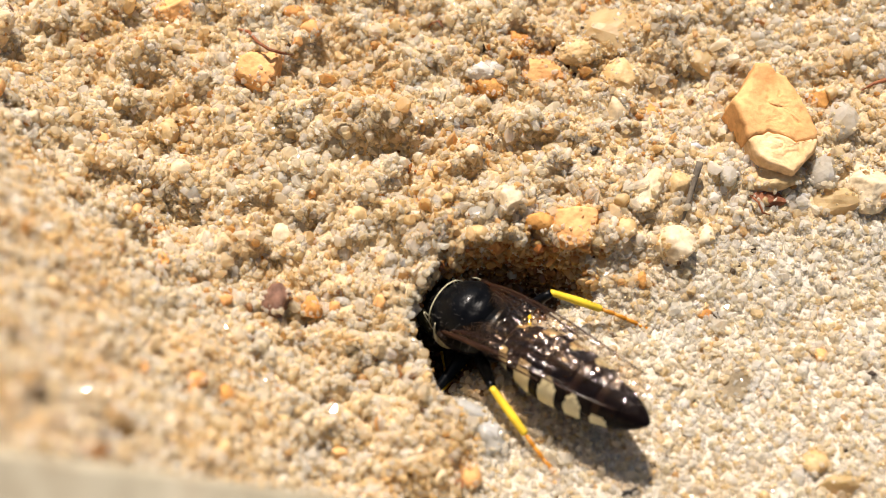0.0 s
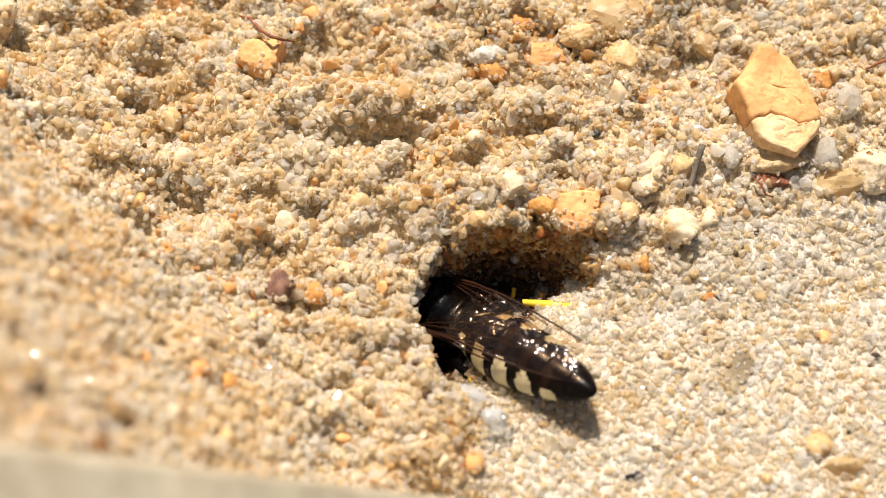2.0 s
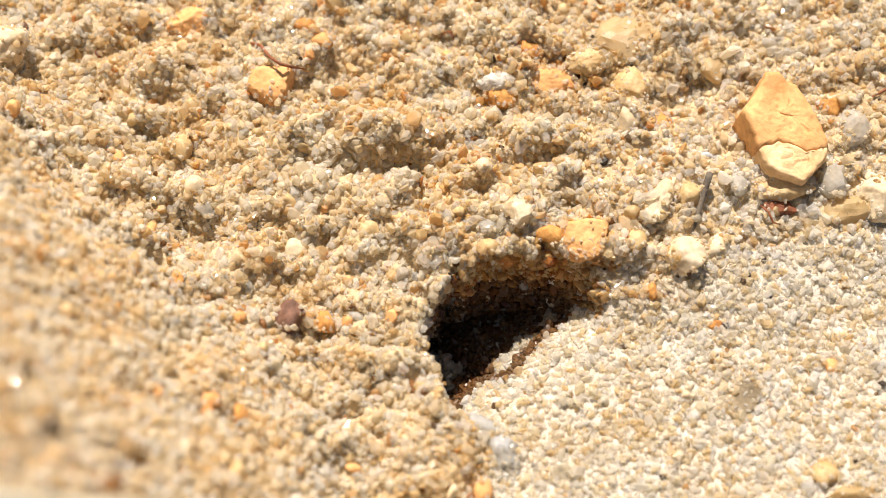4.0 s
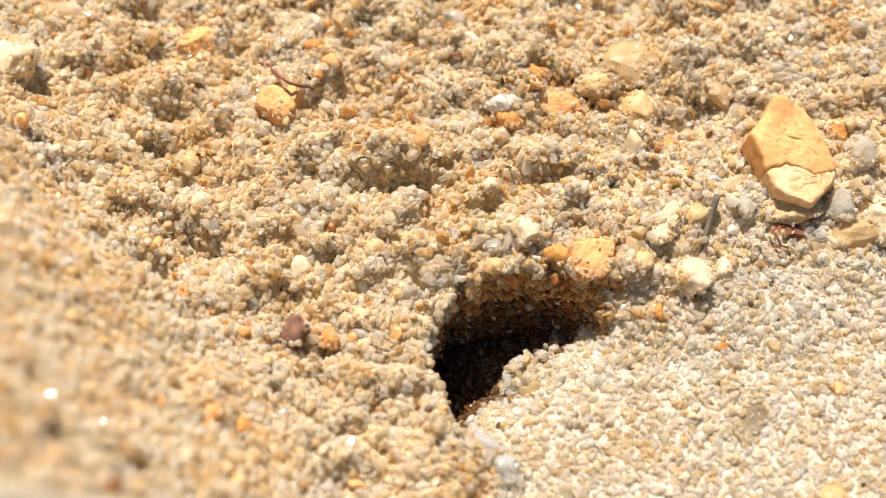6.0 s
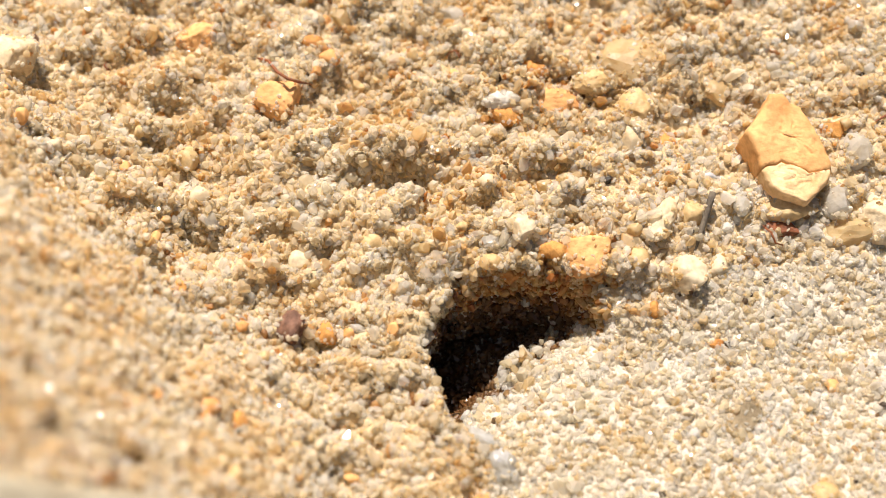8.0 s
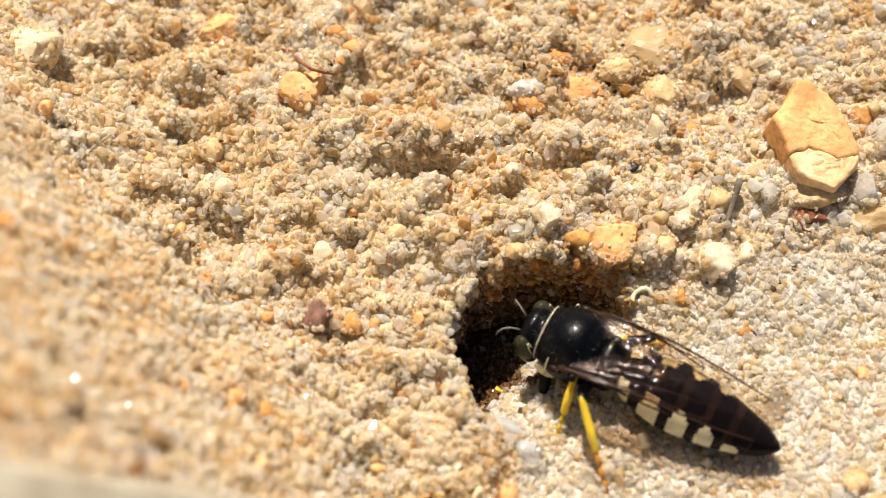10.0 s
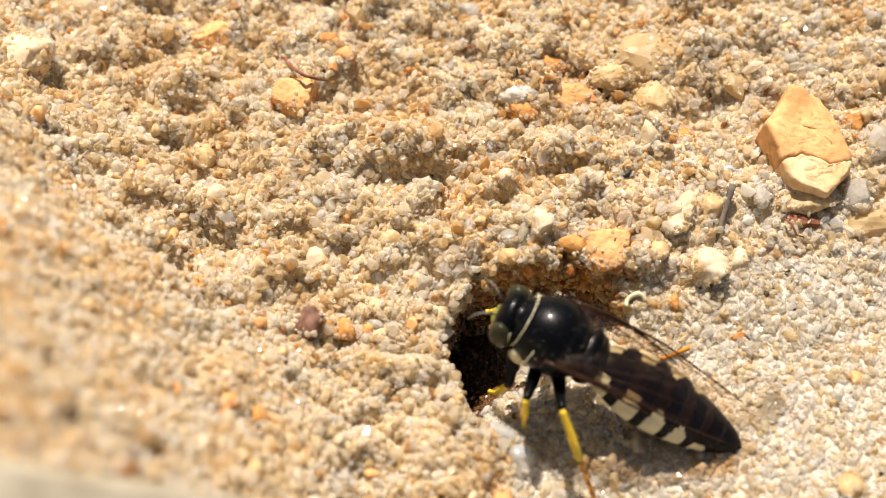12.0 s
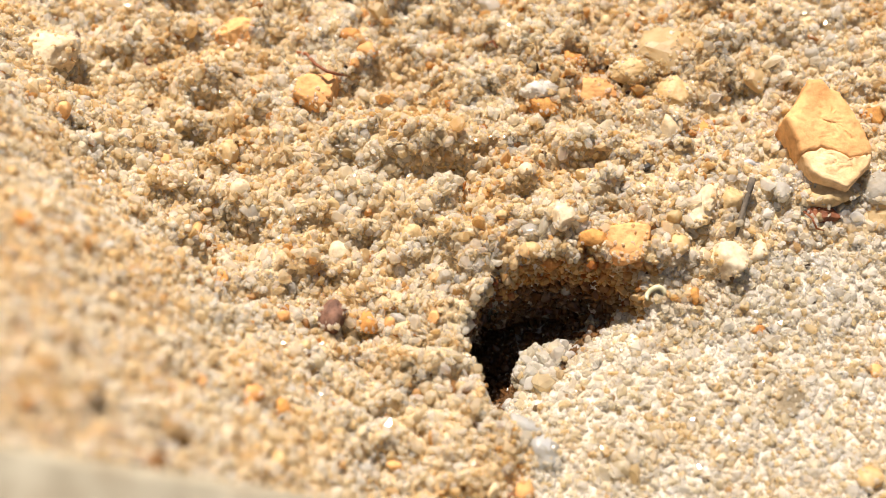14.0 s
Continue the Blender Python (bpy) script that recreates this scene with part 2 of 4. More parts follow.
# The foot of the bank: corners and the width of its slope there.
EDGE = [(60, 8, 12), (23.6, 1.6, 12), (16.6, 0.4, 11), (12, -1.4, 8), (9.6, -2.0, 4.5), (8, -1.5, 2), (6, -0.7, 0.9), (3.5, -0.4, 0.8), (1, -0.8, 0.7),
        (-0.5, -2.4, 0.6), (-1.4, -3.6, 0.6), (-1.5, -4.5, 0.6), (-1.2, -5.5, 0.6), (-0.75, -6.8, 0.6), (0, -8.5, 0.7), (1, -9.5, 1.5),
        (2.2, -11.5, 3.5), (1, -14, 6), (-2, -22, 8), (-3, -70, 9)]
MOUTH = (0.3, -4.0, 2.1, 2.8)
SHAFT = 13.0


def bank(x, y):
    """How far a place lies inside the bank (over 0), as a share of the slope's width."""
    x, y = np.asarray(x, float), np.asarray(y, float)
    best, share, side = np.full(x.shape, 1e9), np.zeros(x.shape), np.zeros(x.shape)
    for (ax, ay, aw), (bx, by, bw) in zip(EDGE, EDGE[1:]):
        dx, dy = bx - ax, by - ay
        t = np.clip(((x - ax) * dx + (y - ay) * dy) / (dx * dx + dy * dy), 0, 1)
        d = np.hypot(x - ax - t * dx, y - ay - t * dy)
        s = np.sign((x - ax) * dy - (y - ay) * dx)
        near = d < best - 1e-9
        best, share, side = np.where(near, d, best), np.where(near, aw + t * (bw - aw), share), np.where(near, s, side)
    return best * side, share


def land(x, y):
    """Height of the sand, without the shaft of the burrow."""
    x, y = np.asarray(x, float), np.asarray(y, float)
    d, w = bank(x + 0.25 * waves(x, y, 1.3, 3), y + 0.25 * waves(x, y, 1.3, 4))
    inside = rise(-0.5, 0.5, d / w)
    # the spoil fan falls into a hollow before the hole
    fan = 0.12 * waves(x, y, 5, 1) + 0.10 * waves(x, y, 1.6, 2) - 0.01 * np.minimum(y, 30)
    q = np.clip((9.2 + 0.5 * waves(x, y, 1.7, 5) + 0.25 * waves(x, y, 0.8, 6) - (x - y)) / 1.414, -4.0, 7.0)
    fan = fan - np.where(q > 0, 1.1 + 1.3 * q, 1.1 * (1 + q / 4.0) ** 2) * rise(1.3, 0.5, d)
    # the bank: rough and crusted, with runnels, rising into a mound on one side
    s = -(x + 12.0) * 0.80 - (y - 0.4) * 0.60
    mound = 23.5 * rise(0, 21, s + 0.7 * waves(x, y, 6, 5))
    ridged = 1 - 2 * np.abs(waves(x + 0.6 * waves(x, y, 2, 1), y, 2.6, 6))
    clods = 1.15 * np.abs(waves(x, y + 0.5 * waves(x, y, 3, 5), 2.3, 4)) ** 0.7 - 0.7
    rough = 0.6 * waves(x, y, 4.6, 0) + 0.34 * ridged + clods * (0.75 + 0.35 * waves(x, y, 9, 2)) + 0.4 * waves(x, y, 1.15, 7) + 0.2 * waves(x, y, 0.6, 3)
    # small scarps where the crust has broken away
    for size, high, layer in ((4.2, 0.6, 1), (2.4, 0.45, 3), (1.5, 0.28, 5)):
        n = waves(x + 0.5 * waves(x, y, 1.5, 2), y * 1.7 + 0.8 * waves(x, y, 2.0, 6), size, layer)
        rough = rough + high * (rise(-0.10, 0.10, n) - 0.5)
    rough = rough * (1 - 0.45 * rise(6, 15, x - 0.4 * y))
    top = 1.9 + mound + rough * (1 - 0.55 * rise(2, 9, s)) * rise(60, 25, np.hypot(x, y)) + 0.02 * np.clip(y, 0, 25)
    # the brow over the hole
    top = top + 1.1 * np.exp(-((x - 3.6) / 3.4) ** 2 - ((y - 0.6) / 1.6) ** 2)
    # dark runnels behind the burrow
    top = top - 1.9 * np.exp(-((x + 3.6) / 3.4) ** 2 - ((y - 6.0) / 0.9) ** 2) + 0.9 * np.exp(-((x + 3.0) / 5) ** 2 - ((y - 8.2) / 1.0) ** 2)
    top = top - 1.5 * np.exp(-((x + 14.8) / 2.2) ** 2 - ((y - 1.9) / 1.0) ** 2) - 1.2 * np.exp(-((x + 16.2) / 2.4) ** 2 - ((y + 1.5) / 0.7) ** 2)
    top = top - 1.3 * np.exp(-((x - 5.0) / 3.2) ** 2 - ((y - 9.2) / 0.8) ** 2)
    top = top + 0.9 * np.exp(-((x - 7.0) / 1.5) ** 2 - ((y - 2.5) / 1.2) ** 2)
    # a thin crust over the mouth
    return fan + (np.maximum(top, fan) - fan) * inside


def sand(x, y):
    """Height of the sand with the burrow, and how far the burrow carries a place sideways."""
    z = land(x, y)
    e = np.hypot((x - MOUTH[0]) / MOUTH[2], (y - MOUTH[1]) / MOUTH[3])
    deep = SHAFT * rise(1.02, 0.78, e + 0.05 * waves(x, y, 0.9, 5)) * rise(0.3, -0.2, bank(x, y)[0])
    # the burrow runs on under the bank
    under = np.clip(deep - z - 4.2, 0, None) * rise(0.9, -0.1, bank(x, y)[0]) * (np.hypot(x, y + 4) < 12)
    return z - deep, -1.2 * under, 0.4 * under


# ---- making meshes ----
def part(name, bm, material, parent=None, label="", smooth=True):
    """Links a bmesh, drawn in millimetres, as one mesh object under a thing or a part."""
    bmesh.ops.scale(bm, vec=(MM, MM, MM), verts=bm.verts)
    me = bpy.data.meshes.new(name)
    bm.to_mesh(me)
    bm.free()
    for m in material if isinstance(material, (list, tuple)) else [material]:
        me.materials.append(m)
    if smooth:
        me.shade_smooth()
    ob = new(name, me)
    ob.parent = parent
    return tagged(ob, label)


def ball(rx, ry, rz, at=(0, 0, 0), around=32, high=20):
    bm = bmesh.new()
    bmesh.ops.create_uvsphere(bm, u_segments=around, v_segments=high, radius=1)
    for v in bm.verts:
        v.co = Vector((v.co.x * rx + at[0], v.co.y * ry + at[1], v.co.z * rz + at[2]))
    return bm


def tube(bm, points, radii, sides=10, cap=True):
    """A tapering limb through the points."""
    rings = []
    for i, (q, r) in enumerate(zip(points, radii)):
        q = Vector(q)
        way = (Vector(points[min(i + 1, len(points) - 1)]) - Vector(points[max(i - 1, 0)])).normalized()
        side = way.orthogonal().normalized() if not rings else (side - way * side.dot(way)).normalized()
        up = way.cross(side)
        rings.append([bm.verts.new(q + r * (math.cos(2 * math.pi * k / sides) * side + math.sin(2 * math.pi * k / sides) * up)) for k in range(sides)])
    for a, b in zip(rings, rings[1:]):
        for k in range(sides):
            bm.faces.new((a[k], a[(k + 1) % sides], b[(k + 1) % sides], b[k]))
    if cap:
        bm.faces.new(rings[0][::-1])
        bm.faces.new(rings[-1])
    return bm


# ---- ground ----
def steps():
    """Fine in the middle, then wider and wider to the horizon."""
    out = [34.0]
    while out[-1] < 2.5e6:
        out.append(out[-1] + (out[-1] - 33.0) * 0.42)
    fine = list(np.arange(-34, 34.01, 0.22))
    return np.array([-v for v in out[:0:-1]] + fine + out[1:])


GX, GY = np.meshgrid(steps(), steps(), indexing="ij")
HEIGHT, ASIDE_X, ASIDE_Y = sand(GX, GY)
PLACE = np.stack([GX + ASIDE_X, GY + ASIDE_Y, HEIGHT], -1)
BANKED = rise(-0.3, 0.5, bank(GX, GY)[0] / 2.5)


def sheet(name, place, materials):
    n, m = place.shape[:2]
    i = (np.arange(n - 1)[:, None] * m + np.arange(m - 1)[None]).ravel()
    faces = np.stack([i, i + m, i + m + 1, i + 1], -1)
    me = bpy.data.meshes.new(name)
    me.from_pydata((place.reshape(-1, 3) * MM).tolist(), [], faces.tolist())
    for mat in materials:
        me.materials.append(mat)
    me.polygons.foreach_set("material_index", (BANKED[:-1, :-1].ravel() < 0.5).astype(np.int32))
    me.shade_smooth()
    return new(name, me)


BED = stone_material("sand_bed", (0.54, 0.37, 0.18), (0.80, 0.66, 0.43), 0.9, 1400, 0, 0.9)
PALE_BED = stone_material("spoil_bed", (0.68, 0.60, 0.48), (0.87, 0.82, 0.73), 0.9, 1600, 0, 0.9)
tagged(sheet("ground", PLACE, [BED, PALE_BED]), "sandy ground with a bank and a burrow in it", "ground", kind="structure")


# ---- sand grains ----
def grain_shapes(subdivisions, count, seed):
    """Worn, slightly angular grains of about unit size."""
    rng, shapes = np.random.RandomState(seed), []
    for _ in range(count):
        bm = bmesh.new()
        bmesh.ops.create_icosphere(bm, subdivisions=subdivisions, radius=0.5)
        co = np.array([v.co for v in bm.verts])
        faces = np.array([[v.index for v in f.verts] for f in bm.faces])
        bm.free()
        for _ in range(8):
            way = rng.normal(size=3)
            way /= np.linalg.norm(way)
            over = np.clip(co @ way - rng.uniform(0.24, 0.44), 0, None)
            co = co - over[:, None] * way
        co = co * rng.uniform(0.7, 1.3, 3) * (1 + (0.13 if subdivisions < 2 else 0.05) * rng.normal(size=(len(co), 1)))
        shapes.append((co, faces))
    return shapes


def turns(rng, n):
    q = rng.normal(size=(n, 4))
    q /= np.linalg.norm(q, axis=1)[:, None]
    w, x, y, z = q.T
    return np.stack([1 - 2 * (y * y + z * z), 2 * (x * y - w * z), 2 * (x * z + w * y), 2 * (x * y + w * z), 1 - 2 * (x * x + z * z), 2 * (y * z - w * x),
                     2 * (x * z - w * y), 2 * (y * z + w * x), 1 - 2 * (x * x + y * y)], -1).reshape(n, 3, 3)


def strew(rng, n, keep):
    """Random places on the ground, even over its surface, and whether they lie on the bank."""
    a, b, c, d = PLACE[:-1, :-1], PLACE[1:, :-1], PLACE[1:, 1:], PLACE[:-1, 1:]
    normal = np.cross(c - a, d - b)
    area = np.linalg.norm(normal, axis=-1) / 2
    weight = (area * keep((a + c) / 2, BANKED[:-1, :-1])).ravel()
    pick = rng.choice(len(weight), n, p=weight / weight.sum())
    s, t = rng.rand(2, n, 1)
    a, b, c, d = (v.reshape(-1, 3)[pick] for v in (a, b, c, d))
    place = (a * (1 - s) + b * s) * (1 - t) + (d * (1 - s) + c * s) * t
    up = normal.reshape(-1, 3)[pick]
    return place, up / np.linalg.norm(up, axis=1)[:, None], BANKED[:-1, :-1].ravel()[pick] > rng.rand(n)


def heap(name, place, up, size, shapes, rng, materials, index, lift=0.1, worn=False):
    """All grains of a kind in one mesh."""
    verts, faces, which, start = [], [], [], 0
    kind = rng.randint(len(shapes), size=len(place))
    for k, (co, f) in enumerate(shapes):
        sel = np.where(kind == k)[0]
        turn = turns(rng, len(sel))
        flat = rng.uniform(0.62, 1.3, (len(sel), 1, 3))
        v = np.einsum("nij,nvj->nvi", turn, co[None] * flat) * size[sel][:, None, None]
        v = v + (place[sel] + up[sel] * (size[sel] * (rng.uniform(-0.12, lift + 0.25, len(sel)) - np.where(index[sel] == 1, 0.16, 0)))[:, None])[:, None]
        verts.append(v.reshape(-1, 3))
        faces.append((f[None] + (start + np.arange(len(sel)) * len(co))[:, None, None]).reshape(-1, 3))
        which.append(np.repeat(index[sel], len(f)))
        start += len(sel) * len(co)
    verts, faces, which = np.concatenate(verts) * MM, np.concatenate(faces), np.concatenate(which)
    me = bpy.data.meshes.new(name)
    me.vertices.add(len(verts))
    me.vertices.foreach_set("co", verts.ravel().astype(np.float32))
    me.loops.add(faces.size)
    me.loops.foreach_set("vertex_index", faces.ravel().astype(np.int32))
    me.polygons.add(len(faces))
    me.polygons.foreach_set("loop_start", np.arange(0, faces.size, 3, dtype=np.int32))
    me.polygons.foreach_set("material_index", which.astype(np.int32))
    for mat in materials:
        me.materials.append(mat)
    me.update(calc_edges=True)
    (me.shade_smooth if worn else me.shade_flat)()
    return new(name, me)


def near(c, banked):
    x, y = c[..., 0], c[..., 1]
    inside = (np.abs(x + 1) < 27.5 + 0.16 * y) & (y > -20) & (y < 22.5)
    return inside * np.where(banked > 0.5, 1.0, 1.8)


def of_kind(rng, place, up, on_bank):
    """Bank sand, spoil sand, clear quartz, or sand laid bare by the digging, with shade put into its colour."""
    x, y, z = place.T
    pale = rng.rand(len(x)) < 0.9 * rise(4, 11, x - 0.4 * y + 2.5 * waves(x, y, 5, 2)) * rise(-6, -2, y) * (0.3 + 0.7 * rise(7, 1, y - 0.12 * x))
    kind = np.where(rng.rand(len(on_bank)) < np.where(on_bank, 0.5, 0.58), 2, (~on_bank | pale).astype(int))
    stained = (0.2 + 0.5 * rise(-8, 4, x)) * rise(0.25, 0.6, waves(x, y, 2.6, 7) + 0.85 * np.exp(-((x - 5.0) / 6.0) ** 2 - ((y - 11.5) / 4.5) ** 2))
    kind = np.where((kind == 0) & (rng.rand(len(x)) < stained), 4, kind)
    # Hole and wall grains take the colours that stand for shade.
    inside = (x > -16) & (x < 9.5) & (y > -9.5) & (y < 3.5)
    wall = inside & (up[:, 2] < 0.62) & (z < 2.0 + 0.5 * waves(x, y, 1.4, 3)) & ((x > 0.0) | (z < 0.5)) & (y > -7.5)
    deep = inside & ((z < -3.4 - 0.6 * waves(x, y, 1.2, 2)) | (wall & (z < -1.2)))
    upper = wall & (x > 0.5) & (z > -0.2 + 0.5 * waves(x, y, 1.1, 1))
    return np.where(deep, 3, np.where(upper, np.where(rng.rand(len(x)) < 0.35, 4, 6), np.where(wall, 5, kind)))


rng = np.random.RandomState(11)
MIXED = [BANK_SAND, FAN_SAND, CLEAR_SAND, SHADED_SAND, OCHRE_SAND, WALL_SAND, BROW_SAND]
place, up, on_bank = strew(rng, 60000, near)
size = np.where(on_bank, 0.36, 0.33) * np.exp(rng.normal(0, 0.3, len(place)))
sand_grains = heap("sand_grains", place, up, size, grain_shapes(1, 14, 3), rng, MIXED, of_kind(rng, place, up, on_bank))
tagged(sand_grains, "loose pale quartz sand grains with ochre ones between", "sand", kind="stuff")
place, up, on_bank = strew(rng, 19000, near)
size = np.where(on_bank, 0.47, 0.39) * np.exp(rng.normal(0, 0.22, len(place)))
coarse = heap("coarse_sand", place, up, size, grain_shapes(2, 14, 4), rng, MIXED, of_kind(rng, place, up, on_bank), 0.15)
tagged(coarse, "coarser rounded quartz grains lying among the sand", "sand", kind="stuff")


from mathutils.bvhtree import BVHTree


# ---- stones and litter ----
def hewn(seed, angular, detail=4):
    """A unit stone: a ball with flats cut from it, and a pitted skin."""
    rng = np.random.RandomState(seed)
    bm = bmesh.new()
    bmesh.ops.create_icosphere(bm, subdivisions=detail, radius=1)
    cuts = [(Vector(rng.normal(size=3)).normalized(), rng.uniform(0.55, 0.9)) for _ in range(int(4 + 9 * angular))]
    shift = Vector(rng.uniform(-50, 50, 3))
    for v in bm.verts:
        q = v.co.copy()
        for way, far in cuts:
            over = q.dot(way) - far
            if over > 0:
                q -= way * over * (0.55 + 0.45 * angular)
        q *= 1 + 0.14 * noise.noise(q * 1.6 + shift) + (0.03 + 0.035 * angular) * noise.noise(q * 5 + shift) + 0.035 * noise.noise(q * 12 + shift) + 0.02 * noise.noise(q * 25 + shift)
        v.co = q
    low = [min(v.co[i] for v in bm.verts) for i in range(3)]
    high = [max(v.co[i] for v in bm.verts) for i in range(3)]
    for v in bm.verts:
        v.co = Vector([(v.co[i] - (low[i] + high[i]) / 2) / (high[i] - low[i]) for i in range(3)])
    return bm


def slab(outline, top, bottom, seed):
    """A broken flat block with chipped edges, drawn round its outline."""
    middle = Vector((sum(q[0] for q in outline) / len(outline), sum(q[1] for q in outline) / len(outline)))
    ring = []
    for (ax, ay), (bx, by) in zip(outline, outline[1:] + outline[:1]):
        n = max(2, int(math.hypot(bx - ax, by - ay) / 0.22))
        ring += [Vector((ax + (bx - ax) * k / n, ay + (by - ay) * k / n)) for k in range(n)]
    bm, shift, rows = bmesh.new(), Vector((seed * 3.7, 1.3, 0)), []
    levels = [(0.02 + 0.062 * k, top) for k in range(15)] + [(0.95, top - 0.03), (1.0, top - 0.12), (1.02, top - 0.4), (1.03, top - 0.9), (1.0, bottom)]
    for share, z in levels:
        row = []
        for q in ring:
            p = middle + (q - middle) * share
            p = Vector((p.x, p.y, z))
            edge = 0.09 * noise.noise(p * 2.3 + shift) + 0.05 * noise.noise(p * 6 + shift)
            crack = abs(noise.noise(Vector((p.x * 0.5, p.y * 1.3, 2)) + shift))
            p.z += 0.14 * noise.noise(p * 0.55 + shift) + 0.6 * edge + 0.03 * noise.noise(p * 14 + shift) - 0.12 * math.exp(-(crack / 0.03) ** 2)
            p.x += edge * min(1, share * 1.2)
            p.y += 0.1 * noise.noise(p * 3.1 - shift) * min(1, share * 1.2)
            row.append(bm.verts.new(p))
        rows.append(row)
    for a, b in zip(rows, rows[1:]):
        for k in range(len(ring)):
            bm.faces.new((a[k], b[k], b[(k + 1) % len(ring)], a[(k + 1) % len(ring)]))
    bm.faces.new(rows[0])
    bm.faces.new(rows[-1][::-1])
    bmesh.ops.recalc_face_normals(bm, faces=bm.faces[:])
    return bm


DUST = []


def strew_on(bm, m, long, wide, seed):
    """Notes where loose sand lies on a stone, most of it towards its rim."""
    rng, tree = np.random.RandomState(seed), BVHTree.FromBMesh(bm)
    for _ in range(int(6 + 16 * long * wide)):
        a, r = rng.uniform(0, 2 * math.pi), 0.5 * rng.rand() ** 0.22
        place, normal, _, _ = tree.ray_cast(Vector((long * r * math.cos(a), wide * r * math.sin(a), 9)), Vector((0, 0, -1)))
        if place and (r > 0.40 or rng.rand() < 0.3):
            DUST.append((m @ (place * MM) / MM, (m.to_3x3() @ normal).normalized()))


def stone(name, label, x, y, long, wide, high, turn, material, seed, angular=0.5, sunk=0.3, tilt=0, category="stone", group=""):
    """One stone bedded in the sand at x, y (millimetres)."""
    glassy = material in (QUARTZ, HONEY, GREY_QUARTZ)
    bm = hewn(seed, angular, (5 if long > 2.4 else 4) if long > 1.6 and not glassy else 3)
    bmesh.ops.scale(bm, vec=(long, wide, high), verts=bm.verts)
    m = pose(x * MM, y * MM, (float(land(x, y)) + high * (0.5 - sunk)) * MM, tilt, 0, turn)
    strew_on(bm, m, long, wide, seed)
    ob = part(name, bm, material, smooth=not glassy)
    ob.matrix_world = m
    return tagged(ob, label, category, group)


def thread(name, label, points, radii, material, lift, category="root"):
    """A thin root or twig lying over the sand."""
    bm = bmesh.new()
    tube(bm, [(x, y, float(land(x, y)) + h) for (x, y), h in zip(points, lift)], radii, 8)
    return tagged(part(name, bm, material), label, category)


chunk = tagged(new("sandstone_chunk"), "angular ochre sandstone chunk with a cracked pale face", "stone")
chunk.matrix_world = pose(19.13 * MM, 7.44 * MM, (float(land(19.13, 7.44)) + 0.75) * MM, 9, 5, 0)
for name, outline, top, material, seed in (
        ("block", [(-1.89, -1.49), (-2.28, -0.28), (-2.68, 0.76), (-1.93, 1.84), (-1.21, 3.2), (-0.46, 3.3), (-0.15, 2.8), (0.1, 2.7), (0.49, 2.5), (1.1, 1.52), (1.68, 0.29), (2.13, -0.92), (2.1, -1.18), (1.46, -1.48), (0.73, -1.63), (-0.0, -1.21), (-0.77, -1.04)], 1.35, OCHRE, 20),
        ("broken_face", [(-1.89, -1.49), (-0.77, -1.04), (-0.0, -1.21), (0.73, -1.63), (1.46, -1.48), (2.1, -1.18), (1.9, -1.95), (0.52, -3.49), (-0.29, -3.16), (-1.11, -2.87), (-1.43, -2.54)], 1.3, PALE_OCHRE, 20)):
    part(name, slab(outline, top, -1.6, seed), material, chunk)
stone("sandstone_lump", "rounded ochre sandstone lump half sunk in sand", -10.47, 10.97, 3.09, 3.22, 2.60, 20, OCHRE, 21, 0.5, 0.46)
stone("sandstone_lump", "ochre sandstone lump with a flat top", -15.77, 15.76, 2.90, 2.12, 2.00, 10, OCHRE, 22, 0.7, 0.46)
stone("limestone_lump", "pale yellow crumbly stone lump", -26.16, 11.85, 4.13, 3.36, 2.80, 15, CREAM, 23, 0.5, 0.46)
stone("quartz_plate", "flat honey-coloured translucent quartz plate", 10.28, 14.53, 3.87, 3.87, 1.30, 70, HONEY, 24, 0.95, 0.51)
stone("tan_pebble", "yellowish tan pebble in the sand", 10.66, 11.09, 2.84, 2.50, 1.80, 80, TAN, 25, 0.5, 0.51)
stone("pale_chip", "pale upright stone chip", 10.24, 8.74, 1.20, 1.80, 1.30, 10, CREAM, 26, 0.8, 0.46)
stone("white_pebble", "smooth cream-white oblong pebble", 2.71, 11.29, 2.48, 1.34, 1.30, 12, WHITE, 27, 0.15, 0.46)
stone("rusty_lump", "rusty orange lump under a white pebble", 2.98, 10.47, 2.20, 1.34, 1.20, -5, RUST, 28, 0.4, 0.62)
stone("orange_lump", "orange sandstone lump in the sand", 6.05, 11.68, 3.21, 1.69, 1.50, -8, OCHRE, 29, 0.5, 0.61)
stone("orange_lump", "orange crumbly lump in the sand", 4.10, 13.74, 3.06, 1.56, 1.00, 0, RUST, 30, 0.4, 0.62)
stone("tan_pebble", "tan sandy lump beside a quartz plate", 8.07, 12.59, 2.50, 1.76, 1.20, 10, TAN, 31, 0.5, 0.62)
stone("orange_pebble", "small orange pebble in sand", 12.36, 9.12, 1.42, 1.35, 1.10, 20, RUST, 32, 0.5, 0.46)
stone("tan_pebble", "flat tan pebble in pale sand", 15.57, 12.46, 2.14, 1.58, 1.00, 80, HONEY, 33, 0.95, 0.56)
stone("orange_pebble", "small rusty orange pebble beside a sandstone chunk", 22.27, 9.73, 1.59, 1.45, 1.30, 30, RUST, 34, 0.6, 0.46)
stone("quartz_pebble", "clear grey quartz pebble against a sandstone chunk", 23.22, 7.74, 1.76, 2.44, 1.60, -10, QUARTZ, 35, 0.95, 0.51)
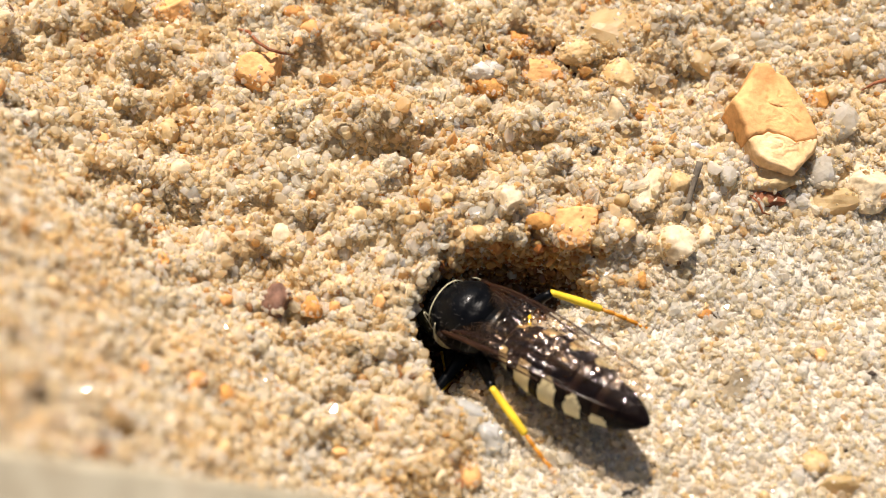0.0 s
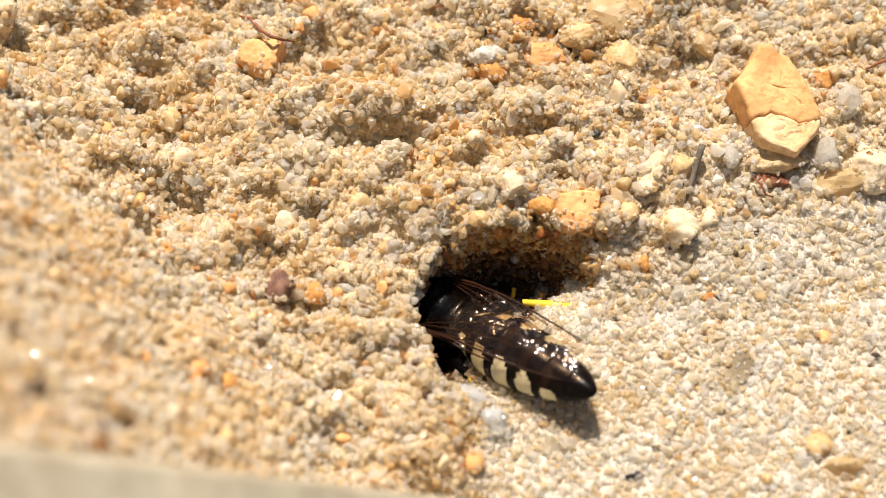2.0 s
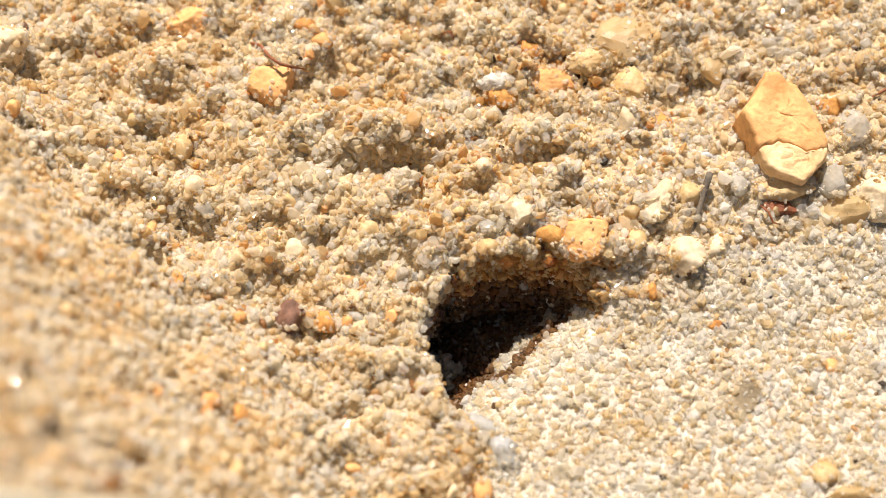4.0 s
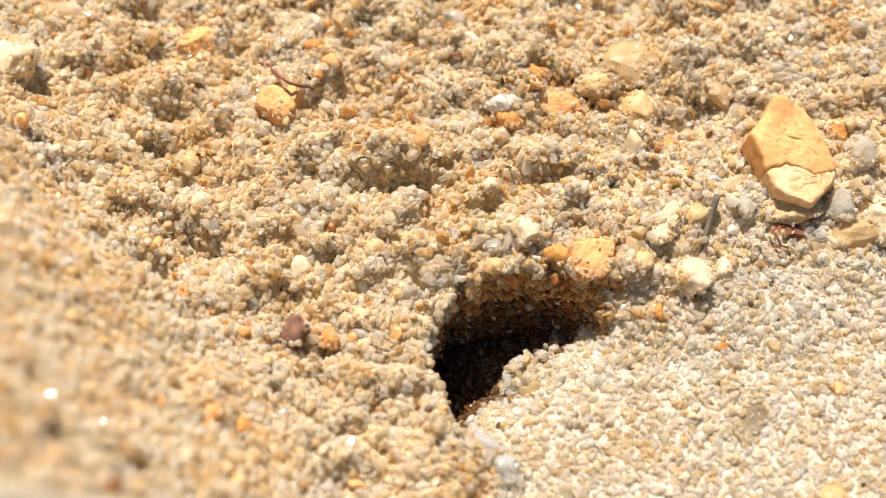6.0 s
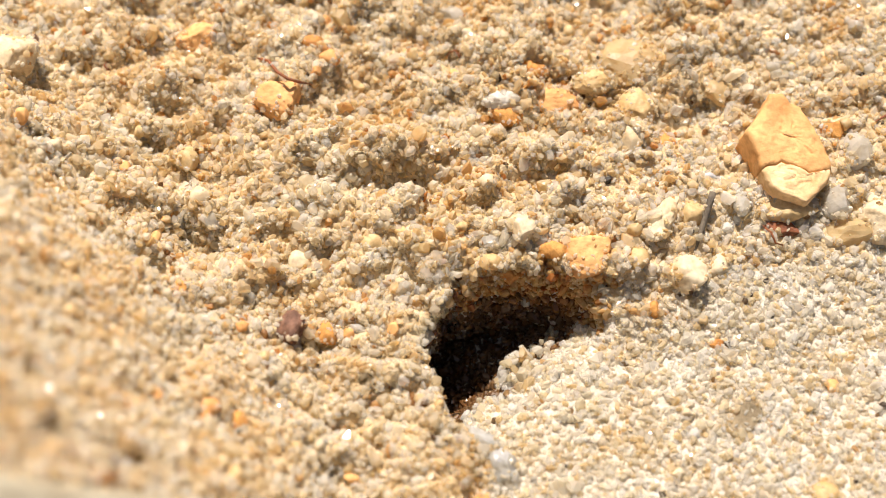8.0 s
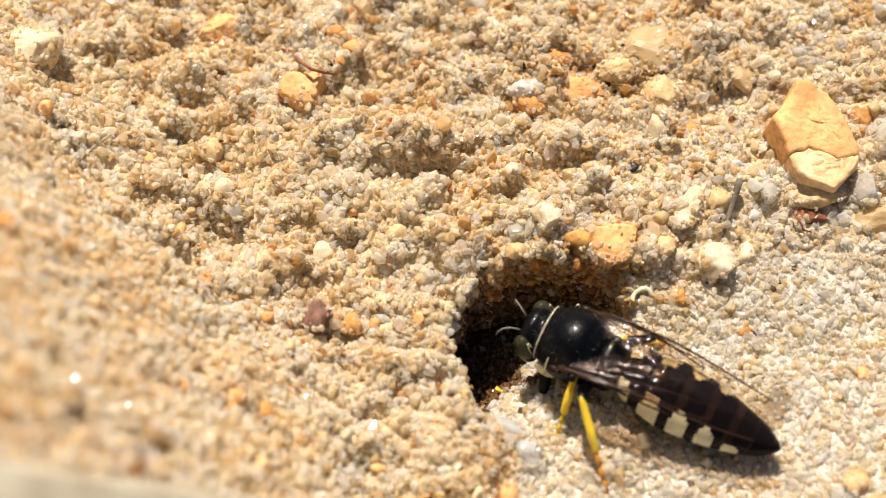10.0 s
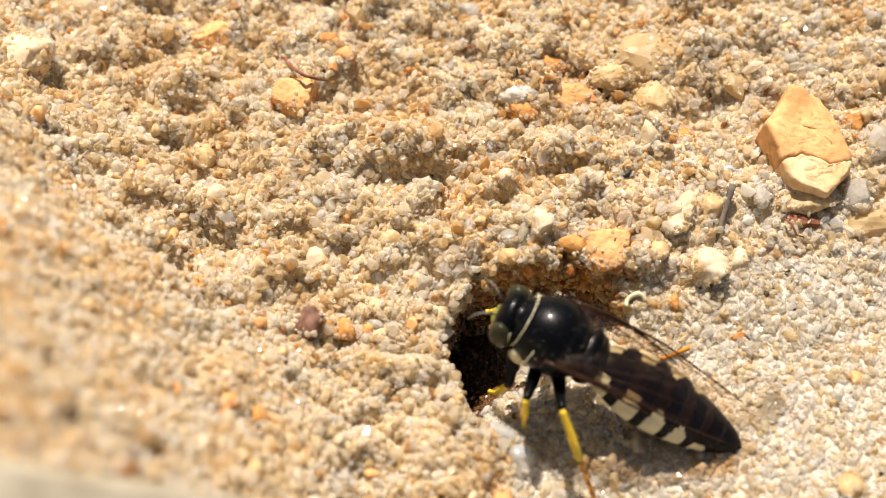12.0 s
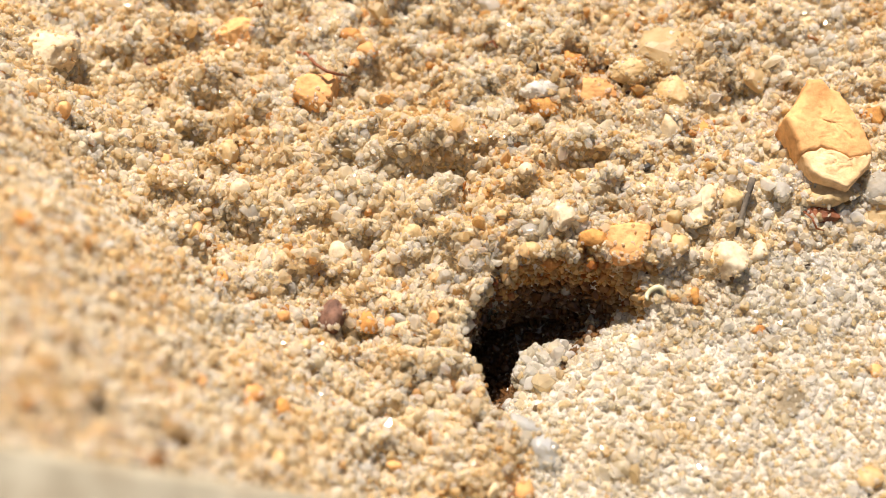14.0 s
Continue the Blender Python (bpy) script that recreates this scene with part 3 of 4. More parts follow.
stone("tan_pebble", "tan slab below a sandstone chunk", 18.87, 3.97, 3.53, 1.44, 1.40, -8, TAN, 36, 0.7, 0.46)
stone("quartz_pebble", "rounded clear quartz pebble in sand", 21.74, 4.61, 1.92, 1.99, 1.60, 40, QUARTZ, 37, 0.95, 0.51)
stone("pale_pebble", "pale pinkish translucent stone", 22.37, 3.01, 3.32, 1.86, 1.50, 5, HONEY, 38, 0.95, 0.51)
stone("cream_pebble", "cream angular stone at the edge", 24.44, 3.79, 3.09, 2.68, 2.20, 40, CREAM, 39, 0.5, 0.46)
stone("bark_scrap", "dark red-brown bark scrap under a tan slab", 18.56, 3.02, 2.16, 1.11, 0.90, -15, REDDISH, 40, 0.8, 0.51, category="bark")
stone("cream_pebble", "oblong cream stone lying askew", 11.80, 3.31, 3.59, 1.73, 1.80, 56, CREAM, 41, 0.35, 0.46)
stone("tan_pebble", "brownish tan pebble beside a cream stone", 13.48, 3.57, 1.86, 1.47, 1.50, 70, TAN, 42, 0.4, 0.51)
stone("cream_pebble", "round cream pebble above the spoil fan", 13.06, 0.08, 2.27, 2.27, 2.10, 30, CREAM, 43, 0.3, 0.46)
stone("cream_pebble", "pale worn pebble in the sand", 14.75, 0.87, 1.41, 1.60, 1.30, 30, CREAM, 44, 0.3, 0.61)
stone("tan_pebble", "yellow-tan pebble in the sand", 10.23, 0.68, 1.50, 1.25, 1.30, 70, TAN, 45, 0.3, 0.51)
stone("sandstone_lump", "rough orange sandstone lump over the burrow", 7.49, 0.82, 3.27, 2.89, 2.40, 30, OCHRE, 46, 0.5, 0.46)
stone("sandstone_lump", "crumbly orange lump over the burrow", 5.59, 0.91, 2.05, 1.36, 1.50, -10, RUST, 47, 0.6, 0.61)
stone("rusty_pebble", "small red-orange pebble at the burrow edge", 3.18, -0.09, 1.12, 0.87, 1.00, 0, RUST, 48, 0.5, 0.46)
stone("tan_pebble", "tan pebble at the burrow edge", 2.12, 0.25, 1.18, 1.05, 1.00, 20, TAN, 49, 0.5, 0.51)
stone("white_chip", "upright white stone chip in sand", 3.92, 1.83, 2.04, 1.30, 1.60, 65, CREAM, 50, 0.95, 0.46)
stone("quartz_pebble", "rounded milky quartz pebble", 2.01, 1.66, 1.25, 1.25, 1.20, 0, QUARTZ, 51, 0.95, 0.51)
stone("cream_pebble", "small round cream pebble in sand", 1.82, 4.96, 0.94, 0.94, 0.90, 0, CREAM, 52, 0.3, 0.51)
stone("tan_pebble", "round tan pebble in the sand bank", -4.54, 1.66, 1.51, 1.20, 1.20, 0, TAN, 53, 0.2, 0.51)
stone("cream_pebble", "cream yellow pebble in the sand bank", -8.79, 0.71, 1.71, 1.52, 1.40, 20, CREAM, 54, 0.3, 0.51)
stone("quartz_pebble", "milky quartz pebble in the sand bank", -13.79, 2.87, 1.35, 1.16, 1.20, 10, QUARTZ, 55, 0.95, 0.51)
stone("tan_pebble", "ochre pebble in the sand bank", -15.49, 6.81, 1.58, 1.32, 1.30, 80, TAN, 56, 0.5, 0.51)
stone("cream_pebble", "cream pebble in the sand bank", -14.47, 4.15, 1.35, 1.22, 1.10, 10, CREAM, 57, 0.4, 0.56)
stone("white_pebble", "tiny white pebble in the sand bank", -12.08, 1.60, 1.07, 0.69, 0.70, 10, WHITE, 58, 0.2, 0.51)
stone("seed_husk", "dark red-brown seed husk on the bank", -8.66, -3.95, 2.18, 1.57, 1.70, 75, BROWN, 59, 0.4, 0.41, category="seed")
stone("brown_crumb", "orange-brown crumb of crusted sand", -6.84, -4.03, 1.28, 1.22, 1.10, 0, RUST, 60, 0.7, 0.56, category="crumb")
stone("orange_pebble", "orange crumb on the near mound", -10.35, -10.97, 1.11, 1.11, 1.20, 0, RUST, 61, 0.5, 0.46)
stone("brown_pebble", "dark brown pebble on the near mound", -13.21, -16.23, 1.3, 1.2, 1.40, 0, EARTH, 62, 0.5, 0.41)
stone("orange_pebble", "orange pebble on the near mound", -11.67, -10.72, 1.26, 0.98, 1.00, 0, OCHRE, 63, 0.5, 0.56)
stone("brown_crumb", "brown crumb on the near mound", -9.88, -12.27, 1.20, 0.98, 1.00, 0, EARTH, 64, 0.5, 0.51, category="crumb")
stone("brown_crumb", "tan brown crumb on the near mound", -9.84, -14.76, 1.04, 1.04, 1.10, 0, TAN, 65, 0.5, 0.51, category="crumb")
stone("orange_pebble", "orange pebble below the burrow", 1.73, -13.27, 1.39, 1.05, 1.20, 70, OCHRE, 66, 0.5, 0.46)
stone("charcoal_bit", "black charcoal bit on the spoil sand", 10.03, -13.74, 0.71, 0.48, 0.50, 10, CHARCOAL, 67, 0.8, 0.36, category="charcoal")
stone("charcoal_bit", "tiny black charcoal bit in sand", 8.73, 5.73, 0.58, 0.52, 0.50, 10, CHARCOAL, 68, 0.8, 0.46, category="charcoal")
stone("quartz_pebble", "bluish clear quartz pebble at the burrow lip", 2.77, -10.86, 1.95, 1.6, 1.50, -60, GREY_QUARTZ, 69, 1, 0.42)
stone("quartz_chip", "flat clear quartz chip at the burrow lip", 1.38, -9.72, 2.7, 1.5, 1.00, -25, GREY_QUARTZ, 70, 1, 0.45)
stone("mica_flake", "ragged grey-brown translucent flake in pale sand", 15.84, -7.79, 2.61, 1.55, 0.45, 50, FLAKE, 71, 1, 0.28, category="flake")
stone("slate_flake", "small blue-grey slate flake", 14.86, 6.68, 1.54, 0.73, 0.80, -5, SLATE, 72, 0.9, 0.46, category="flake")
stone("quartz_pebble", "clear quartz grain above the fan", 16.36, 4.64, 0.98, 2.02, 1.00, -5, QUARTZ, 73, 0.95, 0.56)
stone("yellow_pebble", "olive yellow pebble in sand", 16.17, 6.23, 1.33, 1.19, 1.00, 0, HONEY, 74, 0.95, 0.56)
stone("orange_pebble", "tiny orange pebble on the pale sand", 11.13, -1.67, 1.07, 0.82, 0.80, 70, RUST, 75, 0.5, 0.51)
stone("orange_pebble", "tiny orange pebble on the pale sand", 14.58, -3.58, 0.82, 0.57, 0.60, 0, RUST, 76, 0.5, 0.51)
stone("orange_pebble", "tiny orange pebble on the pale sand", 20.72, -5.86, 1.08, 0.83, 0.70, 80, OCHRE, 77, 0.5, 0.56)
stone("brown_pebble", "brownish worn pebble at the edge of the spoil sand", 20.81, -13.31, 3.38, 1.35, 1.60, 10, HONEY, 78, 0.95, 0.51)
stone("orange_pebble", "tan orange pebble in the spoil sand", 19.58, -12.10, 1.55, 1.55, 1.30, 0, TAN, 79, 0.5, 0.56)
stone("quartz_pebble", "pale quartz stone at the far side", -0.27, 18.13, 1.77, 1.42, 1.30, 0, QUARTZ, 80, 0.95, 0.51)
stone("cream_pebble", "cream pebble at the far side", -16.76, 18.88, 1.80, 1.30, 1.30, 0, CREAM, 81, 0.4, 0.51)
stone("quartz_pebble", "grey translucent stone on the bank", -7.04, 17.51, 1.62, 1.62, 1.20, 0, HONEY, 82, 0.95, 0.56)
stone("orange_pebble", "orange crumb behind a sandstone lump", -8.78, 15.14, 1.38, 1.10, 1.00, 0, RUST, 83, 0.5, 0.56)
stone("orange_pebble", "orange sandstone crumb in sand", -7.71, 14.22, 1.37, 1.16, 1.00, 0, OCHRE, 84, 0.5, 0.56)
stone("tan_pebble", "tan pebble beside an ochre lump", -17.68, 16.72, 1.22, 1.22, 1.00, 0, TAN, 85, 0.5, 0.56)
stone("brown_crumb", "small brown crumb beside a pale lump", -25.74, 14.72, 0.93, 0.93, 0.80, 0, BROWN, 86, 0.4, 0.46, category="crumb")
stone("brown_crumb", "tiny red-brown crumb on sand", -21.07, 13.49, 0.56, 0.70, 0.50, 0, REDDISH, 87, 0.4, 0.46, category="crumb")
stone("quartz_pebble", "milky grey quartz pebble on the bank", -22.67, 4.27, 1.39, 1.07, 1.10, 0, QUARTZ, 88, 0.95, 0.56)
stone("brown_pebble", "grey-brown pebble on the bank", -21.74, -0.71, 1.18, 1.06, 1.00, 0, FLAKE, 89, 0.4, 0.56)
stone("orange_pebble", "orange pebble on the mound edge", -21.11, -6.43, 1.33, 1.06, 1.20, 0, RUST, 90, 0.4, 0.56)
stone("brown_crumb", "soft brown crumb on the near mound", -17.57, -13.49, 1.50, 0.90, 0.72, 0, EARTH, 140, 0.5, 0.5, category="crumb")
stone("brown_crumb", "dull brown crumb on the near mound", -16.03, -16.13, 1.70, 1.10, 0.88, 37, EARTH, 141, 0.5, 0.5, category="crumb")
stone("brown_crumb", "dark brown crumb on the near mound", -14.16, -10.65, 1.00, 0.80, 0.64, 74, EARTH, 142, 0.5, 0.5, category="crumb")
stone("brown_crumb", "small grey-brown crumb on the near mound", -14.08, -8.44, 0.70, 0.60, 0.48, 111, FLAKE, 143, 0.5, 0.5, category="crumb")
stone("rusty_crumb", "rusty crumb on the near mound", -11.80, -11.46, 1.00, 0.80, 0.64, 148, RUST, 144, 0.5, 0.5, category="crumb")
stone("brown_crumb", "brown crumb at the foot of the near mound", -9.61, -12.55, 0.90, 0.80, 0.64, 5, EARTH, 145, 0.5, 0.5, category="crumb")
stone("tan_crumb", "tan crumb on the near mound", -17.46, -8.70, 0.90, 0.70, 0.56, 42, TAN, 146, 0.5, 0.5, category="crumb")
stone("rusty_crumb", "rusty brown crumb in a hollow of the bank", -14.53, -2.79, 1.30, 0.80, 0.64, 79, RUST, 147, 0.5, 0.5, category="crumb")
stone("brown_crumb", "dark brown crumb in a hollow of the bank", -15.58, -3.62, 1.20, 0.70, 0.56, 116, EARTH, 148, 0.5, 0.5, category="crumb")
# This crumb is added as a dark spot for the shade in the hollow.
stone("brown_crumb", "added grey-brown lump standing for shade in a bank hollow", -23.12, 5.95, 1.40, 0.90, 0.72, 153, FLAKE, 149, 0.5, 0.5, category="crumb")
stone("brown_crumb", "grey-brown crumb on the bank beside the burrow", -4.55, -6.73, 0.80, 0.70, 0.56, 10, FLAKE, 150, 0.5, 0.5, category="crumb")
stone("grey_crumb", "purplish grey crumb on the bank", -7.22, -6.17, 0.70, 0.60, 0.48, 47, FLAKE, 151, 0.5, 0.5, category="crumb")
thread("rootlet", "thin dark red-brown rootlet over a stone", [(-12.00, 14.08), (-11.31, 13.67), (-10.54, 11.97), (-9.86, 11.34), (-9.20, 11.41), (-8.62, 11.91)],
       [0.07, 0.1, 0.1, 0.1, 0.09, 0.04], REDDISH, [0.1, 0.35, 0.8, 1.2, 1.4, 1.2])
thread("rootlet", "curled thin reddish rootlet", [(-0.73, 15.18), (-0.49, 15.19), (-0.09, 15.18), (0.18, 14.66), (0.29, 14.45)],
       [0.04, 0.05, 0.05, 0.05, 0.03], REDDISH, [0.1, 0.6, 0.9, 0.7, 0.1])
thread("twig", "thin grey-brown twig leaning in the sand", [(14.57, 4.57), (14.37, 3.99), (13.88, 2.51), (13.37, 1.09)],
       [0.2, 0.19, 0.16, 0.08], TWIG, [0.9, 0.6, 0.35, 0.1], category="twig")
thread("rootlet", "reddish rootlet beside a bark scrap", [(17.42, 3.02), (17.80, 2.49), (18.05, 1.98), (18.67, 2.06)],
       [0.05, 0.07, 0.06, 0.03], REDDISH, [0.4, 0.6, 0.5, 0.2])
thread("rootlet", "dark rootlet at the edge of the stones", [(24.65, 10.13), (25.51, 10.80), (26.56, 11.13), (27.77, 11.25)],
       [0.05, 0.1, 0.14, 0.1], REDDISH, [0.2, 0.4, 0.5, 0.2])
thread("rootlet", "dark curled seed thread by an orange pebble", [(0.85, -13.99), (0.96, -13.71), (1.19, -13.74), (1.22, -14.01), (0.99, -14.10)],
       [0.06, 0.07, 0.07, 0.07, 0.05], REDDISH, [0.3, 0.5, 0.6, 0.5, 0.3])
thread("straw", "short black straw bit on the spoil sand", [(9.43, -13.83), (10.19, -13.62)],
       [0.12, 0.1], CHARCOAL, [0.2, 0.25], category="straw")


# a weathered timber edging, close before the burrow, sloping into the sand
def timber(a, b, start, deep, thick):
    a, b = Vector(a), Vector(b)
    way = (b - a).normalized()
    side = Vector((way.y, -way.x, 0)).normalized()
    up = side.cross(way)
    if up.z < 0:
        up = -up
    bm = bmesh.new()
    rings = []
    for i in range(41):
        q = a + (b - a) * i / 40
        ring = []
        for s, h in ((start + 0.5, 0), (start, -0.5), (start, -thick), (deep, -thick), (deep, -0.5), (deep - 0.5, 0)):
            wear = 0.25 * noise.noise(Vector((i * 0.35, s, h))) + 0.10 * noise.noise(Vector((i * 1.7, s * 3, h)))
            ring.append(bm.verts.new(q + side * (s + wear) + up * (h + wear)))
        rings.append(ring)
    for r, q in zip(rings, rings[1:]):
        for k in range(6):
            bm.faces.new((r[k], r[(k + 1) % 6], q[(k + 1) % 6], q[k]))
    bm.faces.new(rings[0][::-1])
    bm.faces.new(rings[-1])
    bmesh.ops.recalc_face_normals(bm, faces=bm.faces)
    return bm


edging = tagged(new("timber_edging"), "pale weathered timber edging sunk in the sand", "timber")
for start, deep, sunk in ((0, 4.2, 0), (4.35, 14, 0.35)):
    part("board", timber((-27.32, -22.40, 35.20 - sunk), (7.30, -16.70, 3.75 - sunk), start, deep, 9), TIMBER, edging, smooth=False)

rng = np.random.RandomState(41)
place, up = np.array([q for q, n in DUST]), np.array([n for q, n in DUST])
dust = heap("loose_sand", place, up, 0.25 * np.exp(rng.normal(0, 0.3, len(place))), grain_shapes(1, 10, 6), rng, MIXED, rng.choice([0, 0, 1, 2], len(place)))
tagged(dust, "loose sand grains lying on and against the stones", "sand", kind="stuff")

# pebbles that nobody placed
GRAVEL = [part("gravel_pebble", hewn(300 + k, 0.55 + 0.05 * k, 3), m) for k, m in enumerate((HONEY, QUARTZ, TAN, OCHRE, CREAM, HONEY, TAN, QUARTZ))]
rng = np.random.RandomState(23)
place, up, on_bank = strew(rng, 170, lambda c, banked: ((np.abs(c[..., 0]) < 29) & (c[..., 1] > -14) & (c[..., 1] < 21)) * np.where(banked > 0.5, 1.0, 0.18))
for k, (q, n) in enumerate(zip(place, up)):
    if k >= len(GRAVEL) and q[2] < -1.5:
        continue
    kind = GRAVEL[k % len(GRAVEL)]
    size = rng.uniform(0.5, 0.9) * (1 if on_bank[k] else 0.8)
    m = pose(*(q + n * size * 0.15) * MM, *rng.uniform(0, 360, 3)) @ Matrix.Diagonal((*(size * rng.uniform(0.75, 1.2, 3)), 1))
    pebble = kind if k < len(GRAVEL) else new("gravel_pebble", kind.data)
    pebble.matrix_world = m
    tagged(pebble, "small rounded pebble bedded in the sand", "pebble", "pebbles in the sand")


# ---- the digging wasp: +x ahead, +z its back, in millimetres from the middle of the thorax ----
wasp = tagged(new("digger_wasp"), "black sand wasp with ivory side spots and yellow legs", "wasp")
GROWTH = 0.95
wasp.scale = (GROWTH, GROWTH, GROWTH)


def thorax():
    bm = ball(2.5, 2.15, 1.95, around=40, high=28)
    for v in bm.verts:
        x, y, z = v.co
        if x < 0:
            v.co.z -= 0.10 * x * x * 0.5
            v.co.y *= 1 + 0.03 * x
        v.co.z += 0.12 * math.cos(x * 1.2)
        if z > 0:
            v.co.z -= 0.16 * math.exp(-((x + 0.75) / 0.12) ** 2)
    return bm


chest = part("thorax", thorax(), BLACK, wasp, "black finely haired thorax")
part("scutellum", ball(0.55, 1.3, 0.4, (-1.95, 0, 1.02)), BLACK, wasp)
part("propodeum", ball(0.95, 1.55, 1.45, (-2.25, 0, -0.15)), BLACK, wasp)


def arc(radius_y, radius_z, x, thick, a, b, count=18, middle=0.0, lean=0.0):
    bm = bmesh.new()
    pts = []
    for i in range(count):
        g = radians(a + (b - a) * i / (count - 1))
        pts.append((x + lean * math.cos(g), radius_y * math.sin(g), middle + radius_z * math.cos(g)))
    return tube(bm, pts, [thick * (0.35 + 0.65 * math.sin(math.pi * (i + 0.5) / count)) for i in range(count)], 8)


part("collar", arc(1.62, 1.48, 1.86, 0.04, -118, 118), IVORY, wasp, "ivory rim of the collar")
for side in (1, -1):
    part("thorax_stripe", arc(2.2, 2.05, 0.9, 0.055, side * 52, side * 118, 12), IVORY, wasp)
    part("side_plate", ball(0.75, 0.35, 0.6, (1.0, side * 1.72, -0.75), 20, 12), IVORY, wasp, "pale yellow plate")
    part("wing_base", ball(0.4, 0.26, 0.2, (0.35, side * 1.98, 0.72), 16, 10), BROWNISH, wasp)

head = part("head", ball(0.9, 1.85, 1.55, (2.7, 0, -0.35), 36, 24), BLACK, wasp)
head.matrix_local = pose(0.05 * MM, 0, -0.2 * MM) @ pose(1.9 * MM, 0, 0) @ pose(0, 0, 0, 0, 16, 0) @ pose(-1.9 * MM, 0, 0) @ Matrix.Scale(0.92, 4)
for side in (1, -1):
    part("eye", ball(0.75, 0.68, 1.28, (2.85, side * 1.27, -0.3), 28, 20), EYE, head, "large olive compound eye")
    part("eye_rim", arc(0.14, 1.32, 2.22, 0.045, -80, 80, 12, -0.3), IVORY, head).location = Vector((0, side * 1.45, 0)) * MM
    bm = bmesh.new()
    tube(bm, [(3.5, side * 0.45, 0.2), (3.9, side * 0.7, 0.7), (4.3, side * 0.95, 0.8), (4.7, side * 1.2, 0.5), (4.9, side * 1.35, 0.1)],
         [0.07, 0.055, 0.055, 0.06, 0.04], 8)
    part("antenna", bm, FEELER, head, "thin pale grey antenna")
    bm = bmesh.new()
    tube(bm, [(3.3, side * 0.7, -1.6), (3.7, side * 0.5, -2.0), (3.8, side * 0.1, -2.35)], [0.25, 0.2, 0.06], 8)
    part("mandible", bm, AMBER, head)
part("face_plate", ball(0.72, 0.85, 1.0, (3.2, 0, -0.95), 24, 16), FACE, head, "olive yellow face")
bm = bmesh.new()
tube(bm, [(1.7, 0, -0.2), (2.2, 0, -0.3), (2.6, 0, -0.35)], [1.3, 1.05, 1.0], 20)
part("neck", bm, BLACK, wasp)


def girth(x):
    """Half width of the abdomen at x."""
    t = min(max((-2.5 - x) / 9.8, 0.0), 1.0)
    return 2.0 * (math.sin(math.pi * min(0.12 + t * 2.2, 1.0) * 0.5) ** 0.5) * (1 - max(t - 0.30, 0) ** 2.0 * 1.55)


def segment(x0, x1, spot, last):
    """One plate of the abdomen, with an ivory spot on each flank."""
    bm = bmesh.new()
    around, along, rings = 48, 10, []
    for i in range(along + 1):
        f = i / along
        x = x0 + (x1 - x0) * f
        r = girth(x) * (1.0 + 0.018 * math.sin(math.pi * min(f * 1.25, 1)) + 0.012 * f)
        if last:
            r *= (1 - f ** 3) ** 0.5
        r = max(r, 0.04)
        droop = -0.25 - 0.011 * (x + 2.5) ** 2 + 0.55 * max(0, (-x - 9) / 3.3) ** 2
        rings.append([bm.verts.new((x, r * math.sin(2 * math.pi * k / around), droop + r * (0.80 if math.cos(2 * math.pi * k / around) > 0 else 0.72) * math.cos(2 * math.pi * k / around))) for k in range(around)])
    for i, (a, b) in enumerate(zip(rings, rings[1:])):
        f = (i + 0.5) / along
        for k in range(around):
            face = bm.faces.new((a[k], a[(k + 1) % around], b[(k + 1) % around], b[k]))
            g = abs(((k + 0.5) * 360 / around + 180) % 360 - 180)
            reach = spot * math.sin(math.pi * min(max((f - 0.1) / 0.62, 0), 1)) ** 0.35
            if spot and 88 - reach < g < 97 + 0.25 * reach and 0.1 < f < 0.72:
                face.material_index = 1
            elif spot and f < 0.4 and g < 74:
                face.material_index = 2
    bm.faces.new(rings[0][::-1])
    bm.faces.new(rings[-1])
    return bm


JOINTS = [-2.5, -4.5, -6.3, -7.9, -9.4, -10.8, -12.3]
for i, spot in enumerate((62, 62, 58, 50, 30, 0)):
    part("abdomen_segment", segment(JOINTS[i] + 0.25, JOINTS[i + 1], spot, i == 5), [GLOSS, IVORY, BROWNISH], wasp,
         "dark plate with ivory flank spots" if spot else "")
bm = bmesh.new()
tube(bm, [(-2.0, 0, -0.3), (-2.5, 0, -0.3), (-2.9, 0, -0.3)], [0.7, 0.55, 0.8], 16)
part("waist", bm, BLACK, wasp)


